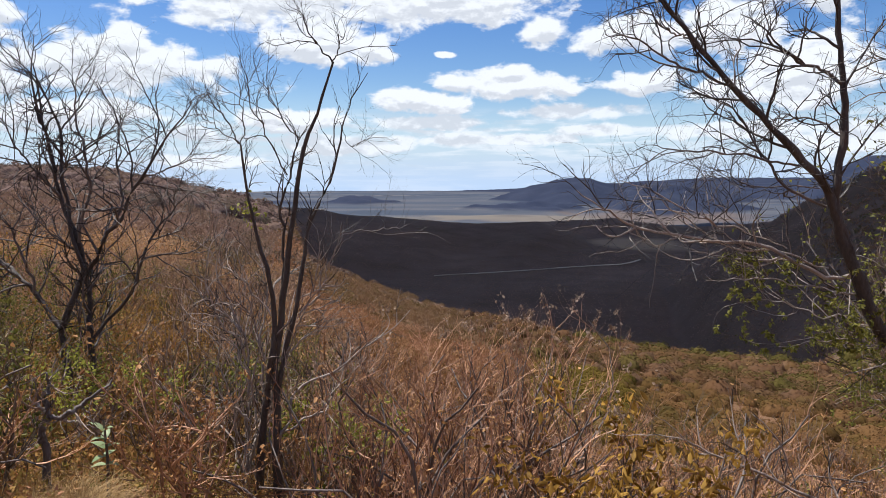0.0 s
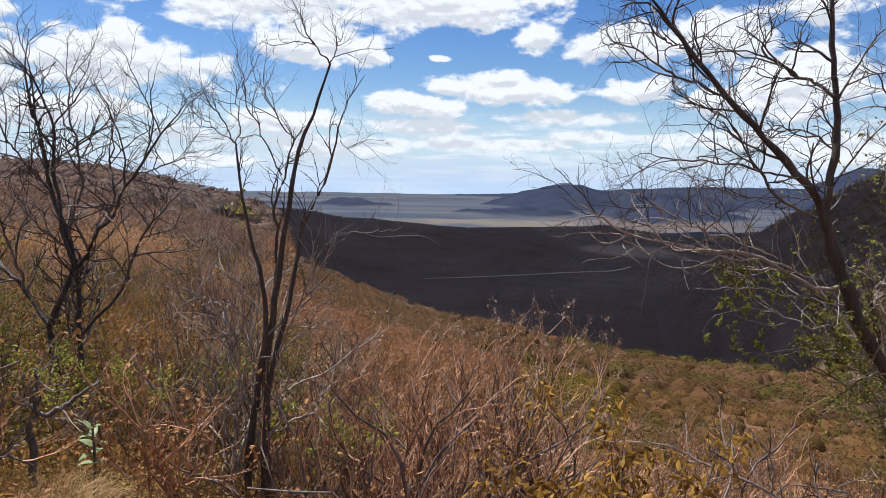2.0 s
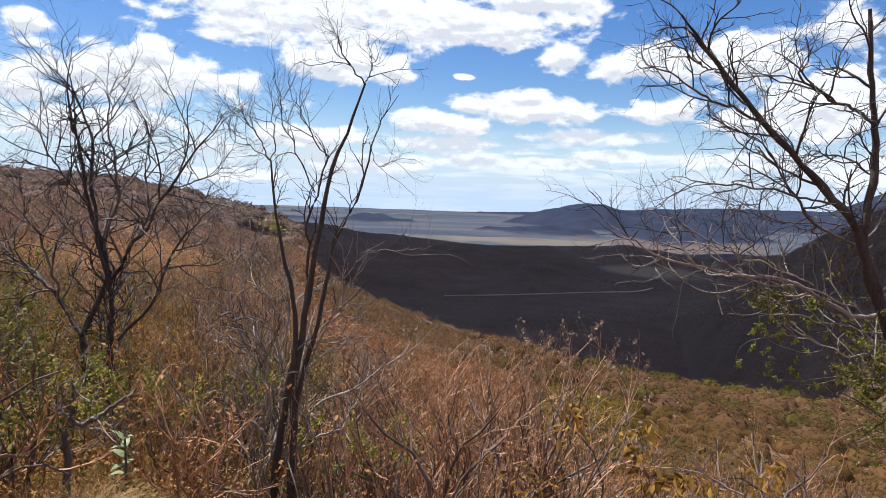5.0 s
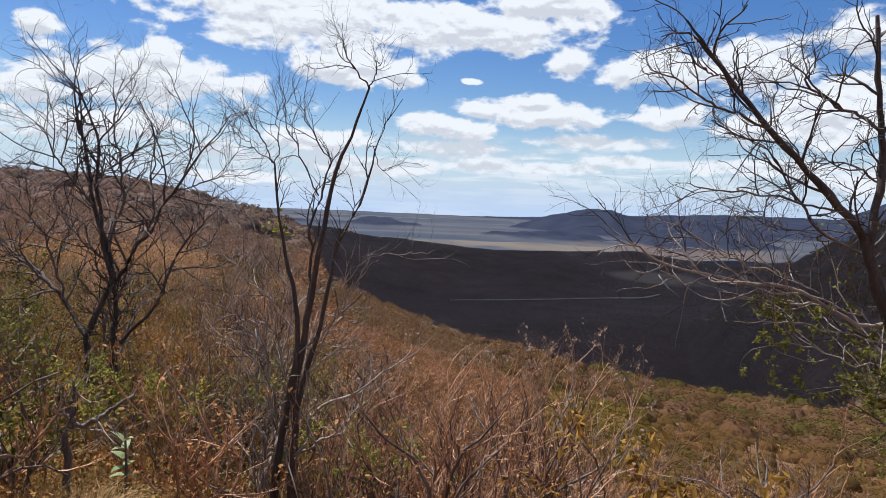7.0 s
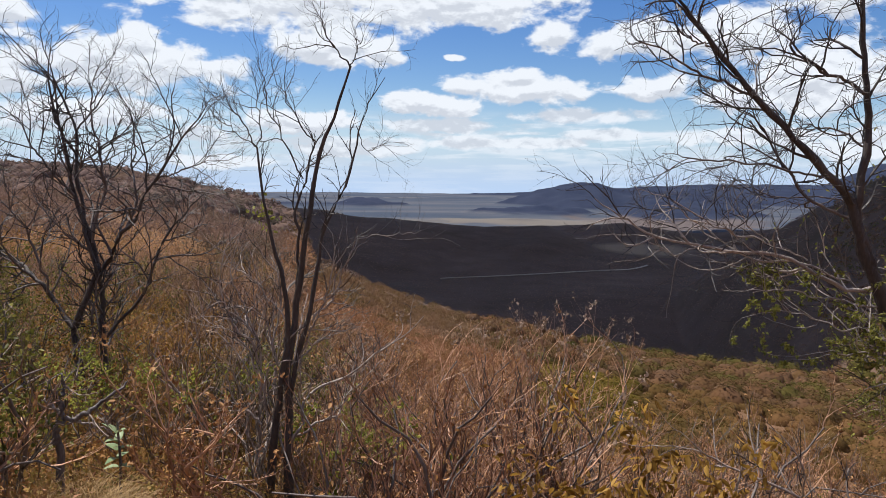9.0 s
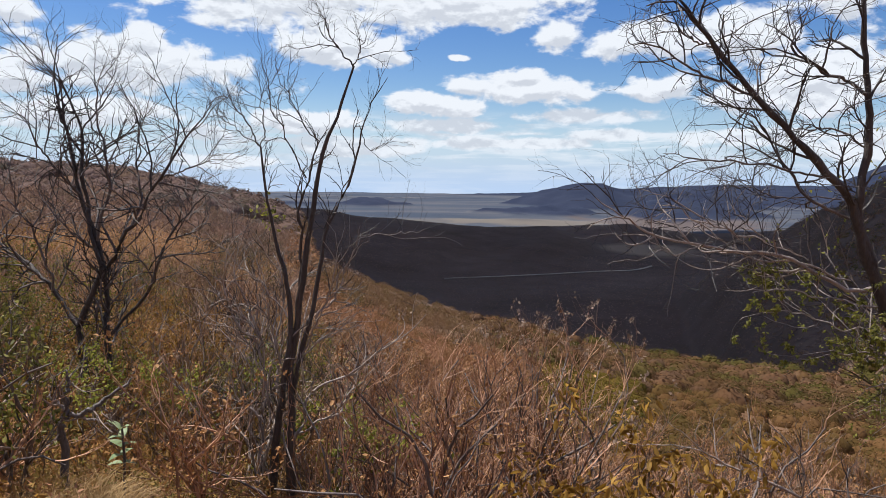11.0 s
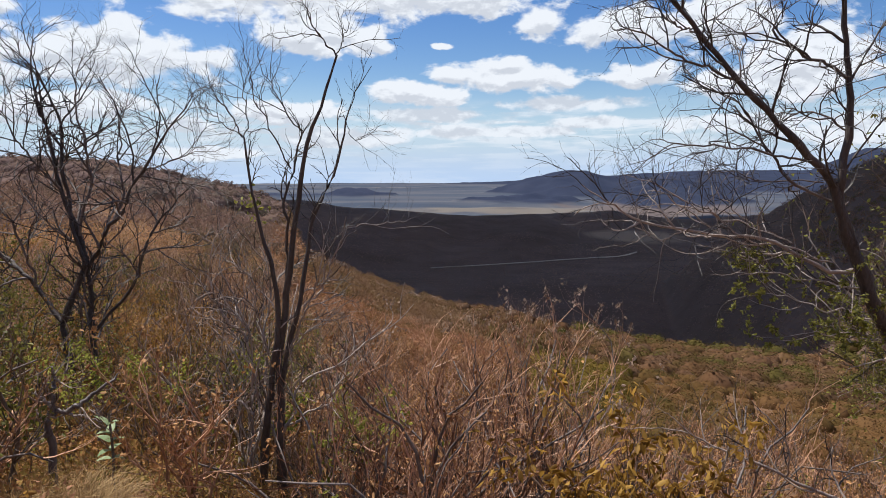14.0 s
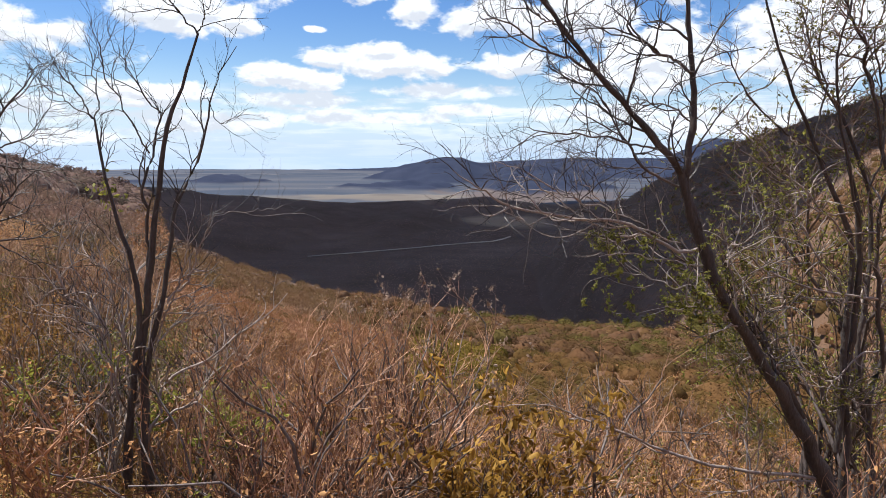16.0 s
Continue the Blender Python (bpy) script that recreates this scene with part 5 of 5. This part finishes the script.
# scrub farther down the slope: clumps of thin blades and twigs, too many to count
def scrub(name, label, n, d0, d1, az0, az1, blades, size, mat, seed, blade=0.16, reject=None, length=1.0, dome=False, body=False):
    rng = np.random.default_rng(seed)
    d = np.sqrt(rng.uniform(d0 ** 2, d1 ** 2, n))
    a = np.radians(rng.uniform(az0, az1, n))
    x, y = d * np.sin(a), d * np.cos(a)
    z = ground_height(x, y)
    if reject is not None:
        keep = ~reject(x, y, z)
        x, y, z = x[keep], y[keep], z[keep]
        n = len(x)
    s = rng.uniform(size[0], size[1], n)
    c = np.stack([x, y, z], -1)
    # each blade starts inside the clump's dome and points out and up
    th = rng.uniform(0, 6.283, (n, blades))
    hz = rng.uniform(0.0, 1.0, (n, blades))
    rr = np.sqrt(1 - hz ** 2) * rng.uniform(0.5, 1, (n, blades))
    out = np.stack([rr * np.cos(th), rr * np.sin(th), hz * (0.9 if d0 < 240 else 0.5) * rng.uniform(0.6, 1, (n, blades))], -1)
    start = c[:, None] + out * (s[:, None, None] * 0.85)
    way = out * 0.7 + rng.normal(size=out.shape) * 0.8 + np.array([0, 0, 0.25])
    way /= np.linalg.norm(way, axis=2, keepdims=True)
    wide = np.cross(way, rng.normal(size=way.shape))
    if dome:
        # flakes of the canopy's surface, facing outwards
        face = out / (np.linalg.norm(out, axis=2, keepdims=True) + 1e-9) + rng.normal(size=out.shape) * 0.13
        way = np.cross(face, rng.normal(size=way.shape))
        way /= np.linalg.norm(way, axis=2, keepdims=True) + 1e-9
        wide = np.cross(face, way)
    wide /= np.linalg.norm(wide, axis=2, keepdims=True) + 1e-9
    L = (s[:, None] * rng.uniform(0.15, 0.5, (n, blades)) * length)[..., None]
    v = np.stack([start - wide * L * blade, start + wide * L * blade, start + way * L], 2).reshape(-1, 3)
    f = np.arange(len(v)).reshape(-1, 3)
    own = rng.uniform(0, 1, n)
    shade = np.repeat(own, blades * 3)
    faces = [f]
    if body:
        # the closed mass of fine twigs inside each crown, uneven all round
        th, ph = np.meshgrid(np.linspace(0, 6.2832, 9, endpoint=False), np.radians((-8, 22, 48, 72, 90)), indexing="ij")
        ball = np.stack([np.cos(ph) * np.cos(th), np.cos(ph) * np.sin(th), 0.82 * np.sin(ph)], -1).reshape(-1, 3)
        grow = rng.uniform(0.74, 1.0, (n, len(ball), 1)) * 0.68
        core = c[:, None] + ball[None] * grow * s[:, None, None]
        q = grid_faces(5, 9, True)
        idx = np.arange(45).reshape(9, 5).T.ravel()
        q = idx[q]
        faces.append((q[None] + (np.arange(n) * 45)[:, None, None]).reshape(-1, 4) + len(v))
        v = np.concatenate([v, core.reshape(-1, 3)])
        shade = np.concatenate([shade, np.repeat(own, 45)])
    me = set_mesh(name, v, faces, body)
    tone = me.attributes.new("plant", "FLOAT", "POINT")
    tone.data.foreach_set("value", shade.astype(np.float32))
    return tagged(mesh_object(name, me, mat), label, "scrub", kind="stuff")


def brush(name, label, n, d0, d1, az0, az1, stems, height, mat, seed, thick=0.008):
    """Stands of bare crooked twigs, too many to count: stems from one foot, each with side twigs."""
    rng = np.random.default_rng(seed)
    d = np.sqrt(rng.uniform(d0 ** 2, d1 ** 2, n))
    az = rng.uniform(az0, az1, n)
    x, y = d * np.sin(np.radians(az)), d * np.cos(np.radians(az))
    z = ground_height(x, y)
    room = d * np.tan(np.radians(view_floor(az))) - z
    h = np.minimum(rng.uniform(height[0], height[1], n), room)
    keep = h > 0.35
    x, y, z, h = x[keep], y[keep], z[keep], h[keep]
    n = len(x)
    own = rng.uniform(0, 1, n)
    i = np.repeat(np.arange(n), stems)
    a = rng.uniform(0, 6.283, len(i))
    P = np.zeros((len(i), 6, 3))
    P[:, 0] = np.stack([x[i] + 0.2 * np.cos(a), y[i] + 0.2 * np.sin(a), z[i] - 0.05], -1)
    way = np.stack([0.5 * np.cos(a), 0.5 * np.sin(a), np.ones(len(i))], -1) + rng.normal(size=(len(i), 3)) * 0.2
    L = h[i] * rng.uniform(0.55, 1.0, len(i))
    for s in range(1, 6):
        way /= np.linalg.norm(way, axis=1, keepdims=True)
        P[:, s] = P[:, s - 1] + way * (L / 5)[:, None]
        way = way + rng.normal(size=way.shape) * 0.22
    R = thick * rng.uniform(0.7, 1.3, len(i))[:, None] * np.linspace(1, 0.35, 6)
    two = shoots(P, R, 5, (0.2, 1.0), (0.25, 0.6), (25, 60), 0.12, 4, (thick * 0.4, thick * 0.6), rng, 0.36, 0.5)
    va, fa = tubes(P, R, 3)
    vb, fb = tubes(*two, 3)
    me = set_mesh(name, np.concatenate([va, vb]), [fa, fb + len(va)])
    tone = me.attributes.new("plant", "FLOAT", "POINT")
    tone.data.foreach_set("value", np.concatenate([np.repeat(own, stems * 18), np.repeat(own, stems * 5 * 12)]).astype(np.float32))
    return tagged(mesh_object(name, me, mat), label, "scrub", kind="stuff")


def hidden_far(x, y, z):
    return z < FLOOR + 12


scrub("undergrowth", "low reddish herbs and litter between the bushes", 1700, 3.6, 30, -52, 8, 70, (0.18, 0.5), scrub_red, 30, 0.26, None, 0.26)
scrub("undergrowth", "low dun herbs and litter down the slope", 1300, 3.8, 30, 8, 56, 80, (0.18, 0.5), scrub_dun, 55, 0.26, None, 0.26)
scrub("undergrowth", "ochre and olive herbs round the dry grass", 420, 4.9, 9.5, -46, -6, 110, (0.16, 0.42), scrub_herb, 49, 0.28, None, 0.33)
scrub("undergrowth", "olive and ochre herbs among the bare bushes", 800, 4.2, 14, 4, 48, 100, (0.2, 0.5), scrub_olive, 50, 0.26, None, 0.33)
scrub("undergrowth", "leafy ochre and olive brush round the bare trees", 420, 6.4, 17, -48, -12, 260, (0.4, 0.85), scrub_herb, 52, 0.28, None, 0.2)
scrub("undergrowth", "soft yellow-olive bushes in a hollow of the slope", 240, 24, 62, 8.5, 16, 260, (1.0, 2.2), scrub_olive, 53, 0.35, None, 0.22, True, True)
brush("scrub", "pale leafless brush between the trees", 330, 9, 32, -52, -9, 9, (0.9, 2.0), scrub_brush, 36)
brush("scrub", "reddish leafless brush on the bank", 170, 8, 34, -9, 8, 9, (0.6, 1.6), scrub_red, 37)
brush("scrub", "dun leafless brush under the trees", 140, 9, 34, 19, 56, 9, (0.6, 1.6), scrub_dun, 56)
scrub("scrub", "fine dry twigs filling the bank behind the trees", 700, 10, 34, -52, -9, 120, (0.5, 1.1), scrub_thatch, 54, 0.2, None, 0.24)
scrub("scrub", "dense dry reddish scrub covering the near bank", 340, 26, 70, -14, 8, 260, (1.0, 1.7), scrub_red, 31, 0.14, None, 0.4)
scrub("scrub", "soft dun and olive scrub on the near slope", 600, 24, 70, 8, 56, 200, (0.9, 1.7), scrub_dun, 57, 0.4, None, 0.22, True, True)
scrub("scrub", "grey-brown brush on the bank behind the trees", 480, 28, 70, -52, -13, 260, (1.0, 1.7), scrub_ridge, 46, 0.14, None, 0.4)
scrub("scrub", "dry tan scrub along the brow of the hillside", 420, 60, 140, -14, 4, 300, (1.0, 2.2), scrub_tan, 58, 0.16, hidden_far, 0.42)
scrub("scrub", "dry brown and olive scrub on the hillside", 640, 60, 135, 3, 60, 230, (1.3, 3.0), scrub_slope, 32, 0.4, hidden_far, 0.24, True, True)
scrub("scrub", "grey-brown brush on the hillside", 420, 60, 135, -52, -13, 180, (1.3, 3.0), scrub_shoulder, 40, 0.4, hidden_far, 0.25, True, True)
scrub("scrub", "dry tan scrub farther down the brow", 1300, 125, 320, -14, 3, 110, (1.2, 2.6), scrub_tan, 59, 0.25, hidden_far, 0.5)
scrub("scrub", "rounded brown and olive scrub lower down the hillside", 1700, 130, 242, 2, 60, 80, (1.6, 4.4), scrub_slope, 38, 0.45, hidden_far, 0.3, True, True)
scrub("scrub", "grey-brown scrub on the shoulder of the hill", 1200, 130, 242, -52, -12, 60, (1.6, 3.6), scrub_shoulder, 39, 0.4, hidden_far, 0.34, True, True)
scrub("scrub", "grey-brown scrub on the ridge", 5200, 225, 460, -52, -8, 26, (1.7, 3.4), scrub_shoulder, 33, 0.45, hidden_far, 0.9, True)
scrub("scrub", "brown and green scrub on the steep hillside", 3400, 150, 560, 30, 60, 34, (2.0, 4.0), scrub_steep, 35, 0.4, hidden_far, 0.6, True)
scrub("woodland", "leafless woodland on the side of the valley", 5500, 240, 700, 13, 31, 24, (1.2, 2.4), scrub_valley, 47, 0.5, hidden_far, 0.4, True)
scrub("scrub", "dark brown and green scrub at the foot of the steep hillside", 2400, 95, 420, 23, 60, 48, (1.3, 2.8), scrub_steep, 48, 0.4, None, 0.34, True)
scrub("woodland", "dense leafless woodland in the valley", 20000, 300, 1000, -20, 34, 7, (0.8, 1.5), scrub_valley, 34, 0.6, lambda x, y, z: (z > FLOOR + 60), 1.1, True)
scrub("green_scrub", "rounded green trees along the foot of the slope", 130, 178, 232, 12, 38, 150, (3.2, 6.2), scrub_green, 44, 0.4, hidden_far, 0.35, True, True)
scrub("green_scrub", "scattered olive-green bushes on the slope", 60, 70, 200, 3, 45, 200, (1.6, 3.2), scrub_green, 45, 0.35, hidden_far, 0.33, True, True)
scrub("green_scrub", "olive-green bushes low on the hillside", 150, 85, 190, 14, 42, 170, (1.6, 3.6), scrub_green, 51, 0.35, hidden_far, 0.33, True, True)
